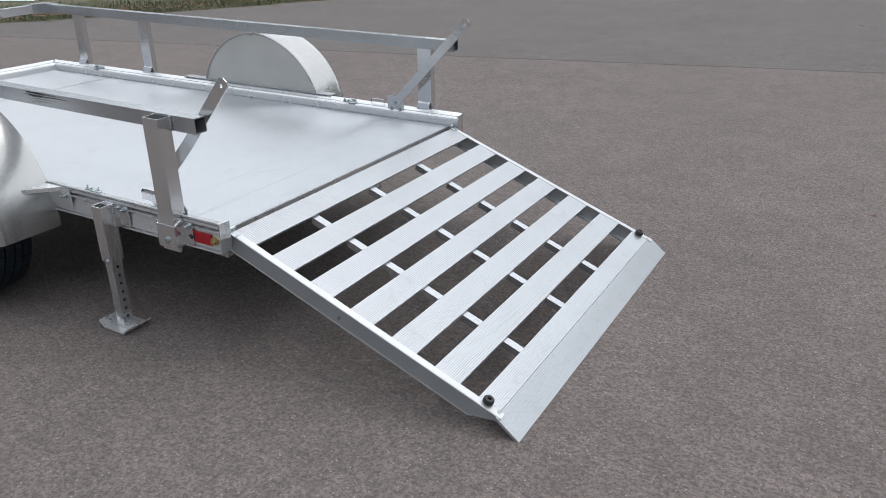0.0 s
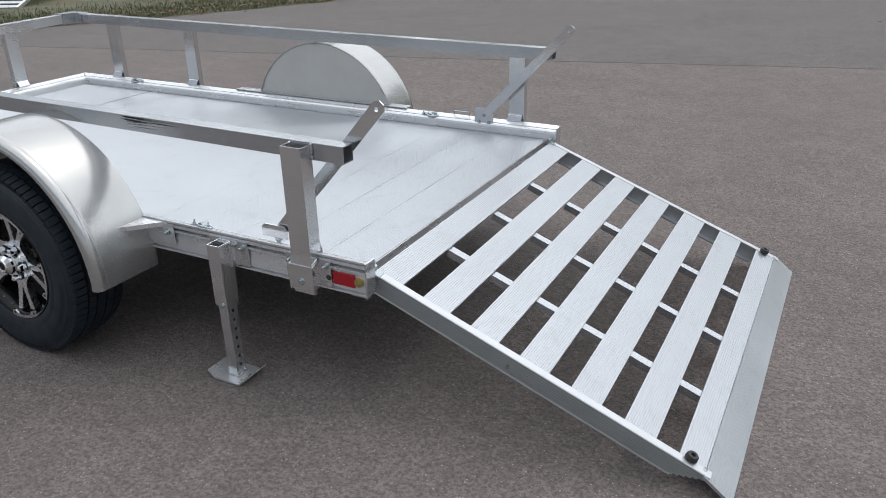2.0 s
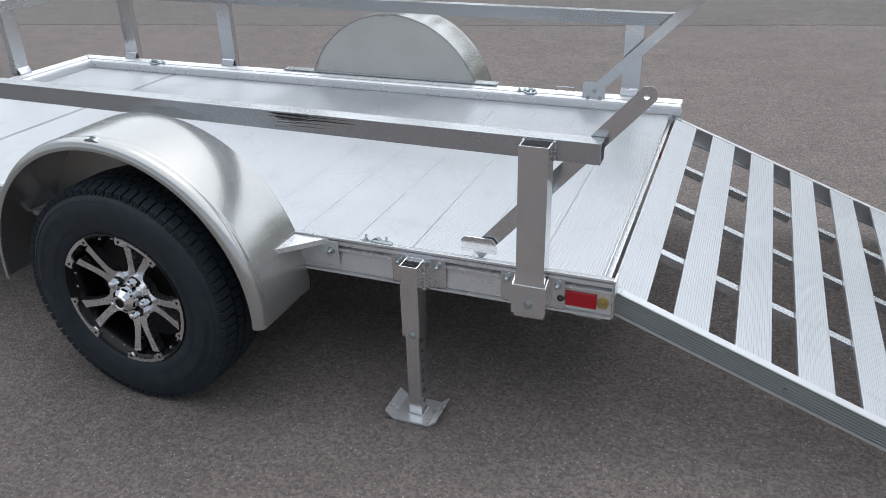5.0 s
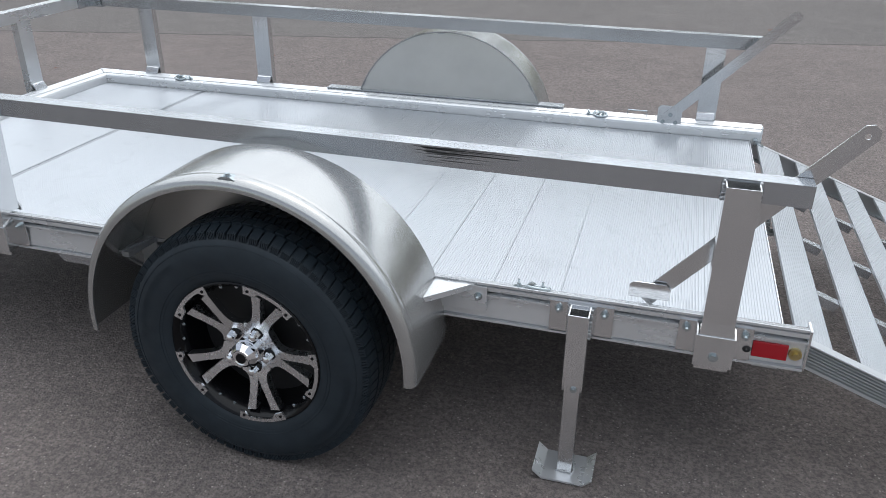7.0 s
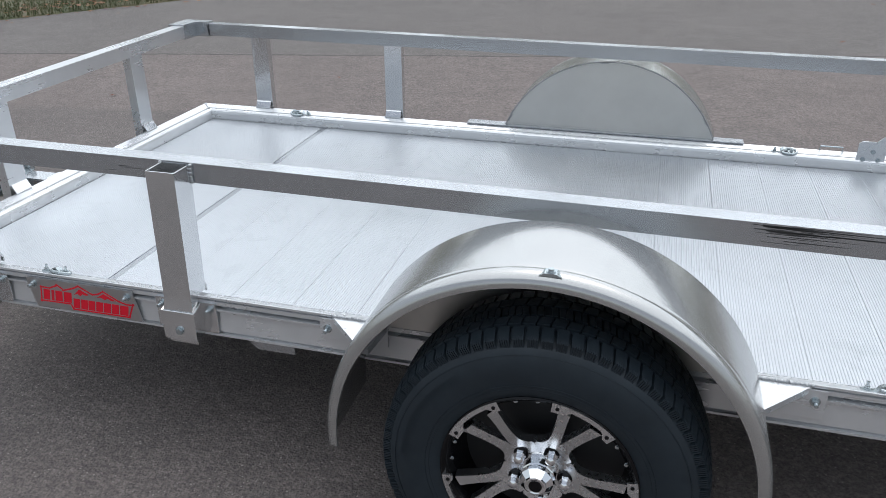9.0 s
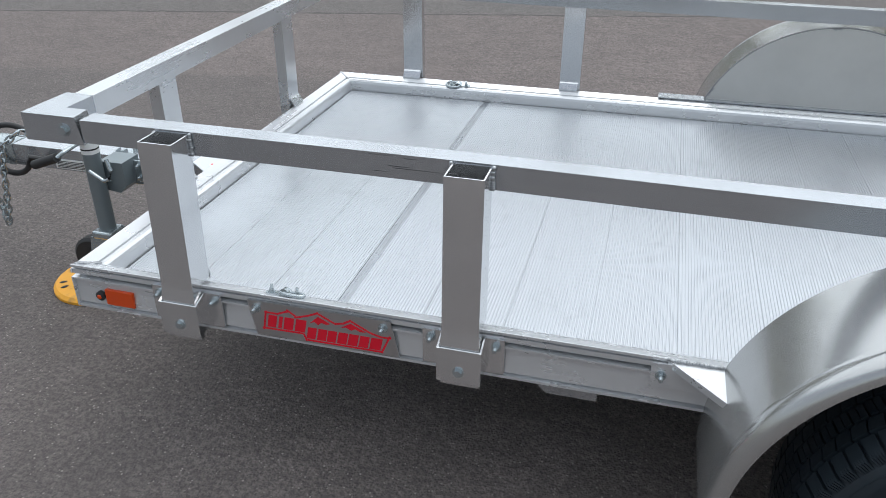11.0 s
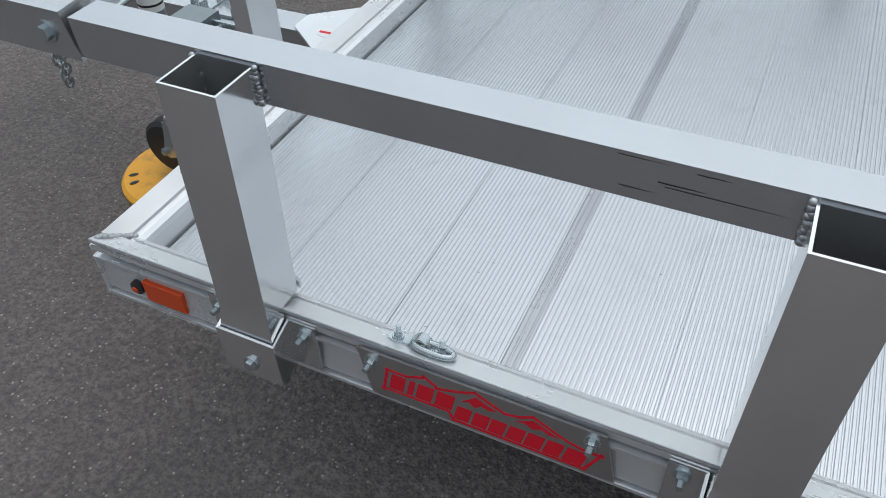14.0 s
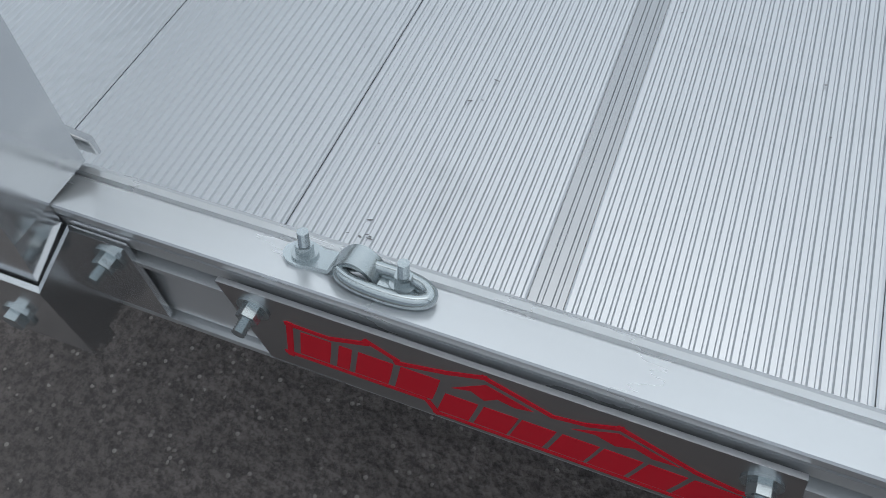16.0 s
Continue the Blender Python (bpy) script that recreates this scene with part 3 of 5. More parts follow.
for x0, lean, wide, deep in ((-2.903, 0.0155, 0.077, 0.068), (-2.266, 0.0155, 0.077, 0.068), (-0.198, -0.001, 0.072, 0.051)):
    side_post(x0, True, 0.0, lean, wide, deep)
for x0 in (-2.892, -2.266, -0.220):
    side_post(x0, False, far_rise(x0 + 0.038))


def near_rail_y(x):
    """Outer face of the near rail, which runs outwards behind the middle post."""
    return 0.0990 - max(0.0, x + 2.23) * 0.0155


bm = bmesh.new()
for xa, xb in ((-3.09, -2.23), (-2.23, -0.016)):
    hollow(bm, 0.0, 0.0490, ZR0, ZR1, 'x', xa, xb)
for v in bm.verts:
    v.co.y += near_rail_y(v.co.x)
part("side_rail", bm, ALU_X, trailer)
FR0, FR1 = 1.7035, 1.7525
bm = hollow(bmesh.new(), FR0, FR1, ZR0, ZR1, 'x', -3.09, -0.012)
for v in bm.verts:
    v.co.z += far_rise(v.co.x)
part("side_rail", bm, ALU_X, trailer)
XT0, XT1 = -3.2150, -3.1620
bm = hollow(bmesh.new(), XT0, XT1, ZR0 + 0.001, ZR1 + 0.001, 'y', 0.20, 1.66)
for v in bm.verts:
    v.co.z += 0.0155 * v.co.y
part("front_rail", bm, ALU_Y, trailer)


def corner_sleeve(y0, inward, dz):
    """Welded corner sleeve that joins the side rail to the front rail."""
    ya, yb = y0, y0 + inward * 0.053
    yc = y0 + inward * 0.147
    pts = [(-3.235, ya), (-3.100, ya), (-3.107, yb), (-3.160, yb), (-3.160, yc - inward * 0.004), (-3.200, yc), (-3.235, yc)]
    bm = prism(bmesh.new(), pts, 'z', ZR0 - 0.005 + dz, ZR1 + 0.006 + dz)
    for v in bm.verts:
        if v.co.x > -3.12 and v.co.z < ZR0 + dz:
            v.co.x += 0.012
    sleeve = part("corner_sleeve", bm, ALU_X, trailer)
    way = 'near' if inward > 0 else 'far'
    bolt(sleeve, -3.131, ya, 0.818 + dz, way, BIG_HEAD)
    bolt(sleeve, -3.122, ya + inward * 0.0545, 0.818 + dz, 'far' if inward > 0 else 'near', SMALL_HEAD)
    return sleeve


corner_sleeve(0.0965, 1, 0.0)
corner_sleeve(FR1 + 0.005, -1, far_rise(-3.15) - 0.001)
for yc in (0.537, 1.262):
    bm = bmesh.new()
    hollow(bm, -3.2030, -3.1670, yc - 0.0385, yc + 0.0385, 'z', ZT + 0.001, ZR0 + 0.001 + 0.0155 * (yc - 0.04))
    box(bm, -3.2030, -3.1690, yc - 0.0385, yc + 0.0385, 0.42, ZT)
    fpost = part("front_post", bm, ALU_Y, trailer)
    bm = bmesh.new()
    prism(bm, [(-3.168, ZT + 0.029), (-3.163, ZT + 0.030), (-3.160, ZT + 0.026), (-3.147, ZT + 0.003), (-3.147, ZT - 0.012), (-3.151, ZT - 0.012), (-3.152, ZT + 0.002), (-3.163, ZT + 0.023), (-3.168, ZT + 0.024)], 'y', yc - 0.034, yc + 0.034)
    part("foot_tab", bm, ALU_Z, fpost)


def latch_arm(y_foot, y_bar, bolt_p, hole_p, d, bend):
    """A cranked flat bar that holds the ramp upright when closed: d +1 where the inside lies at greater y."""
    ax, az = bolt_p
    bx, bz = hole_p
    L = math.hypot(bx - ax, bz - az)
    ux, uz = (bx - ax) / L, (bz - az) / L
    w = 0.021
    bm = bmesh.new()
    stations = [(-0.022, y_foot), (bend[0], y_foot), (bend[1], y_bar), (L + 0.012, y_bar)]
    rows = []
    for s, yy in stations[:3]:
        cx, cz = ax + ux * s, az + uz * s
        rows.append([bm.verts.new((cx - uz * k * w, yy + t, cz + ux * k * w)) for k, t in ((-1, 0), (1, 0), (1, 0.005), (-1, 0.005))])
    for A, B in zip(rows, rows[1:]):
        for k in range(4):
            j = (k + 1) % 4
            bm.faces.new((A[k], A[j], B[j], B[k]))
    bm.faces.new(rows[0][::-1])
    s0 = stations[2][0]
    outer = [(s0, -w), (L + 0.012, -w), (L + 0.026, -w * 0.45), (L + 0.026, w * 0.45), (L + 0.012, w), (s0, w)]
    inner = [(L + 0.0068 * math.cos(math.tau * k / 14), 0.0068 * math.sin(math.tau * k / 14)) for k in range(14)]
    for off in (0.0, 0.005):
        edges = []
        for loop in (outer, inner):
            v = [bm.verts.new((ax + ux * s - uz * k, y_bar + off, az + uz * s + ux * k)) for s, k in loop]
            edges += [bm.edges.new((v[i], v[(i + 1) % len(v)])) for i in range(len(v))]
        bmesh.ops.triangle_fill(bm, edges=edges, use_beauty=True)
    for loop in (outer, inner):
        v = [[bm.verts.new((ax + ux * s - uz * k, y_bar + off, az + uz * s + ux * k)) for s, k in loop] for off in (0.0, 0.005)]
        for i in range(len(loop)):
            j = (i + 1) % len(loop)
            bm.faces.new((v[0][i], v[0][j], v[1][j], v[1][i]))
    bmesh.ops.remove_doubles(bm, verts=bm.verts[:], dist=0.0001)
    bmesh.ops.recalc_face_normals(bm, faces=bm.faces[:])
    arm = part("latch_arm", bm, ALU_Z, trailer)
    y_pl = y_foot + (0.0055 if d < 0 else -0.0055)
    y0, y1 = sorted((y_pl, y_pl + (0.005 if d < 0 else -0.005) * 1.0))
    bm = bmesh.new()
    prism(bm, [(ax - 0.052, ZT - 0.028 if d < 0 else ZT - 0.002), (ax + 0.046, ZT - 0.028 if d < 0 else ZT - 0.002), (ax + 0.046, az + 0.022), (ax + 0.034, az + 0.036), (ax - 0.042, az + 0.036), (ax - 0.052, az + 0.026)], 'y', y0, y1)
    plate = part("pivot_plate", bm, ALU_Z, arm)
    bolt(arm, ax, y_foot if d > 0 else y_foot, az, 'near' if d < 0 else 'far', SMALL_HEAD)
    if d < 0:
        for dx in (-0.028, 0.024):
            bolt(arm, ax + dx, y0, ZT - 0.012, 'near', SMALL_HEAD)
    return arm


latch_arm(0.106, 0.1165, (-0.320, 0.508), (0.068, 0.945), 1, (0.19, 0.30))
latch_arm(1.652, 1.650, (-0.324, 0.526), (0.080, 0.938), -1, (0.15, 0.22))


# tie-down rings
def tie_down(x, y, z, flip=1, tilt=0.0, wide=0.0088):
    # strap with rounded ends and a raised hump over the ring
    line = [(-0.043, 0.0), (-0.041, 0.0), (-0.037, 0.0), (-0.030, 0.0), (-0.021, 0.0), (-0.016, 0.0007)]
    for k in range(13):
        u = k / 12
        line.append((-0.012 + 0.030 * u, 0.001 + 0.0115 * math.sin(math.pi * u) ** 0.8))
    line += [(0.021, 0.0007), (0.025, 0.0), (0.033, 0.0), (0.038, 0.0), (0.0415, 0.0), (0.043, 0.0)]
    bm = bmesh.new()
    rows = []
    for a, b in line:
        edge = max(0.0, abs(a) - 0.031) / 0.012
        half = (0.0104 if abs(a) > 0.022 else 0.0080) * math.sqrt(max(0.08, 1 - edge * edge))
        rows.append([bm.verts.new((x + a, y + v, z + b + w)) for v, w in ((-half, 0), (half, 0), (half, 0.0032), (-half, 0.0032))])
    for A, B in zip(rows, rows[1:]):
        for q in range(4):
            j = (q + 1) % 4
            bm.faces.new((A[q], A[j], B[j], B[q]))
    bm.faces.new(rows[0][::-1])
    bm.faces.new(rows[-1])
    bmesh.ops.recalc_face_normals(bm, faces=bm.faces[:])
    for v in bm.verts:
        v.co.x = x + flip * (v.co.x - x)
    bmesh.ops.recalc_face_normals(bm, faces=bm.faces[:])
    strap = part("tie_down_strap", bm, ZINC, trailer, "zinc-plated tie-down strap", smooth=True)
    pts = []
    for k in range(40):
        a = math.tau * k / 40
        ca, sa = math.cos(a), math.sin(a)
        pts.append((x + flip * 0.022 + 0.0265 * math.copysign(abs(ca) ** 0.85, ca), y - 0.005 + wide * math.copysign(abs(sa) ** 0.85, sa), z + 0.0050 + 0.0008 * (1 - ca)))
    part("tie_down_ring", sweep(bmesh.new(), pts, 0.0046, 12, True), ZINC, strap, smooth=True)
    bolt(strap, x - flip * 0.030, y, z + 0.0032, 'up', RING_STUD)
    bolt(strap, x + flip * 0.031, y, z + 0.0032, 'up', RING_STUD)
    strap.matrix_basis = Matrix.Translation((x, y, z)) @ pose(0, 0, 0, tilt, 0, 0) @ Matrix.Translation((-x, -y, -z))
    return strap


for x, y, flip, tilt, wide in ((-2.637, 0.073, 1, -12, 0.0088), (-0.610, 0.069, 1, -12, 0.0088), (-2.655, 1.674, -1, 24, 0.0150), (-0.632, 1.674, 1, 24, 0.0150)):
    tie_down(x, y, ZT - (0.0072 if y < 1 else 0.0085), flip, tilt, wide)

# ---- ramp ----
ramp = new("ramp")
ramp.parent = trailer
ramp["label"] = "ribbed aluminium slatted ramp gate lowered to the asphalt"
SL = math.atan(0.3776)
ramp.matrix_basis = Matrix.Translation((0.015, 0, 0.450)) @ pose(0, 0, 0, 0, math.degrees(SL), 0)
RY0, RY1 = 0.110, 1.640


def ribbed(s0, s1, z, thick, pitch=0.0068, depth=0.0011):
    n = max(2, int((s1 - s0) / pitch))
    p = (s1 - s0) / n
    top = []
    for i in range(n):
        a = s0 + i * p
        top += [(a + p * 0.08, z), (a + p * 0.62, z), (a + p * 0.72, z - depth), (a + p * 0.98, z - depth)]
    return [(s0, z - thick), (s0, z)] + top + [(s1, z), (s1, z - thick)]


SLATS = [(0.014, 0.108)] + [(0.1805 + i * 0.1675, 0.2765 + i * 0.1675) for i in range(5)] + [(1.016, 1.094)]
for s0, s1 in SLATS:
    part("slat", prism(bmesh.new(), ribbed(s0, s1, 0.0, 0.0075), 'y', RY0 + 0.0272, RY1 - 0.0272), DECK, ramp)
# side beams, ribbed on the outer face
for y0, d in ((RY0, 1), (RY1, -1)):
    out = [(y0 + d * 0.027, 0.001), (y0 + d * 0.002, 0.001), (y0, -0.001), (y0, -0.0045)]
    z = -0.0050
    for i in range(7):
        out += [(y0 + d * 0.0090, z), (y0 + d * 0.0090, z - 0.0026), (y0, z - 0.0046), (y0, z - 0.0062)]
        z -= 0.0078
    out += [(y0, -0.064), (y0 + d * 0.043, -0.064), (y0 + d * 0.043, -0.059), (y0 + d * 0.013, -0.059), (y0 + d * 0.013, -0.005), (y0 + d * 0.027, -0.005)]
    bm = prism(bmesh.new(), out, 'x', 0.010, 1.150)
    for v in bm.verts:
        if v.co.x > 1.1:
            v.co.x = 1.110 - max(0.0, -v.co.z - 0.012) * 1.9
    part("side_beam", bm, BEAM, ramp, "aluminium beam with ribbed outer face")
GAPS = [(p[1], q[0]) for p, q in zip(SLATS, SLATS[1:])]
for s0, s1 in GAPS:
    for y in (0.455, 0.815, 1.170):
        part("web_bar", block(s0 - 0.0005, s1 + 0.0005, y - 0.016, y + 0.016, -0.034, -0.009), ALU_X, ramp)
bm = bmesh.new()
tip = ribbed(0, 0.099, 0.0, 0.010)
prism(bm, tip, 'y', RY0 - 0.006, RY1 + 0.006)
lip = part("ramp_lip", bm, DECK, ramp, "ribbed bent ramp lip on the ground")
lip.matrix_basis = Matrix.Translation((1.095, 0, 0.0005)) @ pose(0, 0, 0, 0, 17.5, 0)
bm = bmesh.new()
bead(bm, (1.0945, RY0 + 0.02, 0.0), (1.0945, RY1 - 0.02, 0.0), 0.0022, 0.006)
for yy in (RY0 + 0.022, RY1 - 0.022):
    bmesh.ops.create_icosphere(bm, subdivisions=2, radius=0.007, matrix=Matrix.Translation((1.092, yy, 0)) @ Matrix.Diagonal((1, 1.6, 0.3, 1)))
part("lip_weld", bm, WELD, ramp, smooth=True)
for yy in (0.138, 1.618):
    bm = bmesh.new()
    lathe(bm, [(0.0, 0.006), (0.0, 0.015), (0.003, 0.018), (0.014, 0.017), (0.0175, 0.014), (0.0175, 0.007), (0.012, 0.006)], 0, (0, 0), 28)
    for v in bm.verts:
        v.co = Vector((v.co.x + 1.047, v.co.z + yy, v.co.y + 0.0015))
    bumper = part("bumper", bm, RUBBER, ramp, "round black rubber bumper", smooth=True)
    place("bolt", SMALL_HEAD, bumper, Matrix.Translation((1.047, yy, 0.004)))
for yy in (0.115, 1.62):
    bm = bmesh.new()
    rod(bm, (0.004, yy - 0.012, 0.006), (0.004, yy + 0.022, 0.006), 0.010, 16)
    box(bm, 0.0, 0.04, yy - 0.01, yy + 0.02, -0.004, 0.0035, bevel=0.001)
    part("hinge", bm, ZINC, ramp)
bm = bmesh.new()
rod(bm, (0.50, RY0 + 0.004, -0.036), (0.50, RY0 - 0.004, -0.036), 0.006, 14)
part("drain_hole", bm, UNDER, ramp)
# latch bracket on the sill, seen through the first opening
bm = prism(bmesh.new(), [(0.0225, 0.36), (0.075, 0.36), (0.075, 0.372), (0.034, 0.372), (0.034, 0.405), (0.0225, 0.405)], 'y', 0.90, 0.935)
part("latch_bracket", bm, ZINC, trailer)


# ---- wheels and fenders ----
WX, WZ, WR = -1.276, 0.342, 0.342


def wheel(y_face, d):
    """y_face: the outer sidewall; d +1 where the trailer lies at greater y."""
    w = new("wheel")
    w.parent = trailer
    w["label"] = "black tyre on a black and machined alloy rim"
    yy = lambda a: y_face + d * a
    # tyre body: sidewalls and tread base
    prof = [(0.018, 0.194), (-0.003, 0.2030), (-0.0085, 0.2080), (-0.0125, 0.220), (-0.0145, 0.232), (-0.0165, 0.250), (-0.018, 0.272), (-0.0145, 0.296), (-0.0080, 0.313), (0.003, 0.325), (0.020, 0.3305), (0.055, 0.332), (0.093, 0.333), (0.132, 0.332),
            (0.166, 0.3305), (0.184, 0.324), (0.193, 0.312), (0.197, 0.292), (0.196, 0.270), (0.192, 0.245), (0.187, 0.222), (0.175, 0.200)]
    bm = bmesh.new()
    lathe(bm, [(yy(a), r) for a, r in prof], 0, (WX, WZ), 96)
    tyre = part("tyre", bm, TYRE, w, "black road tyre with blocky tread", smooth=True)
    # raised rings and worn lettering bars on the sidewall
    bm = bmesh.new()
    for r, a in ((0.2290, -0.0130), (0.2370, -0.0145), (0.3040, -0.0113)):
        lathe(bm, [(yy(a + 0.003), r - 0.0014), (yy(a - 0.0016), r), (yy(a + 0.003), r + 0.0014)], 0, (WX, WZ), 96)
    part("sidewall_ring", bm, TYRE, tyre, smooth=True)
    # fine radial ribs near the shoulder, in two arcs
    bm = bmesh.new()
    for k in range(-34, 35):
        for mid in (-28, 152):
            t = radians(mid + k * 0.75)
            slim = 0.0022
            r0, r1 = 0.268 + 0.006 * abs(math.sin(k * 1.7)), 0.290
            q = []
            for r, a in ((r0, -0.0176), (r1, -0.0162)):
                for e in (-slim, slim):
                    q.append(bm.verts.new((WX + r * math.cos(t + e), yy(a - 0.0008), WZ + r * math.sin(t + e))))
            bm.faces.new((q[0], q[1], q[3], q[2]))
    tagged(part("sidewall_ribs", bm, TYRE, tyre), kind="stuff")
    # tread blocks in five rows parted by grooves; thin ribs run down the outer shoulder
    bm = bmesh.new()
    n = 74

    def lump(t0, t1, a0, a1, low, high, skew=0.0):
        """A block from angle t0 to t1 across a0 to a1; low and high are radii at a0 and at a1."""
        q = []
        for t in (t0, t1):
            for a, e, r0, r1 in ((a0, 0.0, low[0], high[0]), (a1, skew, low[1], high[1])):
                for r in (r0, r1):
                    q.append(bm.verts.new((WX + r * math.cos(t + e), yy(a), WZ + r * math.sin(t + e))))
        for f in ((0, 1, 3, 2), (4, 6, 7, 5), (0, 4, 5, 1), (2, 3, 7, 6), (1, 5, 7, 3)):
            bm.faces.new([q[i] for i in f])

    for k in range(n):
        step = math.tau / n
        t = step * k
        tall = 0.003 * (k % 2)
        lump(t, t + step * 0.80, -0.002, 0.036, (0.314 - tall, 0.326), (0.3345, 0.3412), 0.012)
        for c in range(5):
            u = t + step * (0.02 + 0.16 * c)
            lump(u, u + step * 0.10, -0.0052, 0.004, (0.313 - tall, 0.320), (0.3335, 0.3368), 0.002)
        lump(t + step * 0.45, t + step * 1.33, 0.0430, 0.0700, (0.326, 0.326), (0.3425, 0.3428), -0.010)
        for c in range(2):
            lump(t + step * (0.1 + 0.46 * c), t + step * (0.50 + 0.46 * c), 0.0765, 0.1100, (0.326, 0.326), (0.3430, 0.3430), 0.014)
        lump(t + step * 0.6, t + step * 1.48, 0.1165, 0.1435, (0.326, 0.326), (0.3428, 0.3425), -0.010)
        lump(t + step * 0.2, t + step * 1.0, 0.1500, 0.190, (0.326, 0.314 - tall), (0.3412, 0.3345), 0.012)
    bmesh.ops.recalc_face_normals(bm, faces=bm.faces[:])
    tread = tagged(part("tread", bm, TYRE, tyre), kind="stuff")
    # rim: black barrel and lip
    bm = bmesh.new()
    lathe(bm, [(yy(0.010), 0.213), (yy(-0.008), 0.213), (yy(-0.010), 0.209), (yy(-0.007), 0.203), (yy(0.002), 0.198), (yy(0.012), 0.190), (yy(0.100), 0.178), (yy(0.190), 0.190), (yy(0.190), 0.205),
               (yy(0.100), 0.190)], 0, (WX, WZ), 96)
    rim = part("rim", bm, GLOSS_BLACK, w, "black alloy rim with machined spokes", smooth=True)
    rim.matrix_basis = Matrix.Translation((WX, 0, WZ)) @ Matrix.Diagonal((0.966, 1, 0.966, 1)) @ Matrix.Translation((-WX, 0, -WZ))
    # drum disc; its black puts the shade behind the spokes into the colour
    bm = bmesh.new()
    lathe(bm, [(yy(0.095), 0.02), (yy(0.095), 0.18), (yy(0.10), 0.18), (yy(0.10), 0.02)], 0, (WX, WZ), 48)
    part("drum_shade_disc", bm, RUBBER, rim)

    def at(ang, r, a):
        t = radians(ang)
        return Vector((WX + r * math.cos(t), yy(a), WZ + r * math.sin(t)))

    # five split spokes
    for k in range(5):
        base = -80 + 72 * k
        bm = bmesh.new()
        er, et = at(base, 1, 0) - at(base, 0, 0), at(base + 90, 1, 0) - at(base, 0, 0)
        hub_c = at(base, 0, 0)
        RS = (0.040, 0.052, 0.060, 0.066, 0.071, 0.076, 0.083, 0.092, 0.102, 0.114, 0.128, 0.143, 0.158, 0.170, 0.180)
        OUT = (0.0290, 0.0376, 0.0430, 0.0425, 0.0355, 0.0310, 0.0275, 0.0262, 0.0268, 0.0288, 0.0322, 0.0368, 0.0420, 0.0462, 0.0498)
        IN = (0.0, 0.0, 0.0, 0.0, 0.0, 0.0, 0.0, 0.0004, 0.0028, 0.0060, 0.0098, 0.0142, 0.0182, 0.0210, 0.0230)
        for side in (-1, 1):
            rows = []
            for r, hi, lo in zip(RS, OUT, IN):
                u = (r - 0.040) / 0.14
                a = 0.0262 - 0.007 * math.sin(math.pi * min(1, u)) - 0.025 * u * u
                rows.append([bm.verts.new(hub_c + er * r + et * side * w + Vector((0, d * aa, 0))) for w, aa in ((lo, a + 0.0008), (hi, a), (hi, a + 0.024), (lo, a + 0.024))])
            for A, B in zip(rows, rows[1:]):
                for q in range(4):
                    j = (q + 1) % 4
                    bm.faces.new((A[q], A[j], B[j], B[q]))
            bm.faces.new(rows[0])
            bm.faces.new(rows[-1])
        bmesh.ops.recalc_face_normals(bm, faces=bm.faces[:])
        part("spoke", bm, MACHINED, rim, "machined silver split spoke", smooth=True)
        # machined lip segment with two screws
        bm = bmesh.new()
        seg = 10
        inner, outer = [], []
        for i in range(seg + 1):
            ang = base - 20 + 40 * i / seg
            edge = abs(i / seg - 0.5) > 0.3
            inner.append((ang, 0.188 if edge else 0.200))
            outer.append((ang, 0.2105))
        for i in range(seg):
            q = [at(inner[i][0], inner[i][1], -0.0115), at(inner[i + 1][0], inner[i + 1][1], -0.0115), at(outer[i + 1][0], outer[i + 1][1], -0.012), at(outer[i][0], outer[i][1], -0.012)]
            v = [bm.verts.new(p) for p in q] + [bm.verts.new(p + Vector((0, d * 0.006, 0))) for p in q]
            for f in ((0, 1, 2, 3), (4, 7, 6, 5), (0, 4, 5, 1), (2, 6, 7, 3), (1, 5, 6, 2), (3, 7, 4, 0)):
                bm.faces.new([v[x] for x in f])
        bmesh.ops.recalc_face_normals(bm, faces=bm.faces[:])
        part("rim_segment", bm, MACHINED, rim, "machined silver rim segment")
        for off in (-16.5, 16.5):
            c = at(base + off, 0.1985, -0.0118)
            part("rim_screw", rod(bmesh.new(), c, c + Vector((0, -d * 0.001, 0)), 0.0042, 12), GLOSS_BLACK, rim)
        for off in (29, 43):
            c = at(base + off, 0.1915, 0.010)
            place("rivet", SMALL_HEAD, rim, Matrix.Translation(c) @ (TO_NEAR if d > 0 else TO_FAR) @ Matrix.Scale(0.55, 4))
        # lug nut
        c = at(base, 0.056, 0.0215)
        bm = bmesh.new()
        rod(bm, c, c + Vector((0, -d * 0.012, 0)), 0.0125, 6)
        rod(bm, c + Vector((0, -d * 0.012, 0)), c + Vector((0, -d * 0.026, 0)), 0.0115, 6, 0.010)
        rod(bm, c + Vector((0, -d * 0.026, 0)), c + Vector((0, -d * 0.030, 0)), 0.010, 12, 0.004)
        part("lug_nut", bm, CHROME, w, "chrome lug nut", smooth=True)
        bm = bmesh.new()
        rod(bm, c + Vector((0, d * 0.008, 0)), c + Vector((0, -d * 0.0012, 0)), 0.0165, 20)
        part("lug_recess", bm, GLOSS_BLACK, rim)
    bm = bmesh.new()
    lathe(bm, [(yy(0.060), 0.004), (yy(0.060), 0.066), (yy(0.034), 0.058), (yy(0.0275), 0.046), (yy(0.0240), 0.044), (yy(0.0235), 0.004)], 0, (WX, WZ), 40)
    part("hub_face", bm, MACHINED, rim, smooth=True)
    bm = bmesh.new()
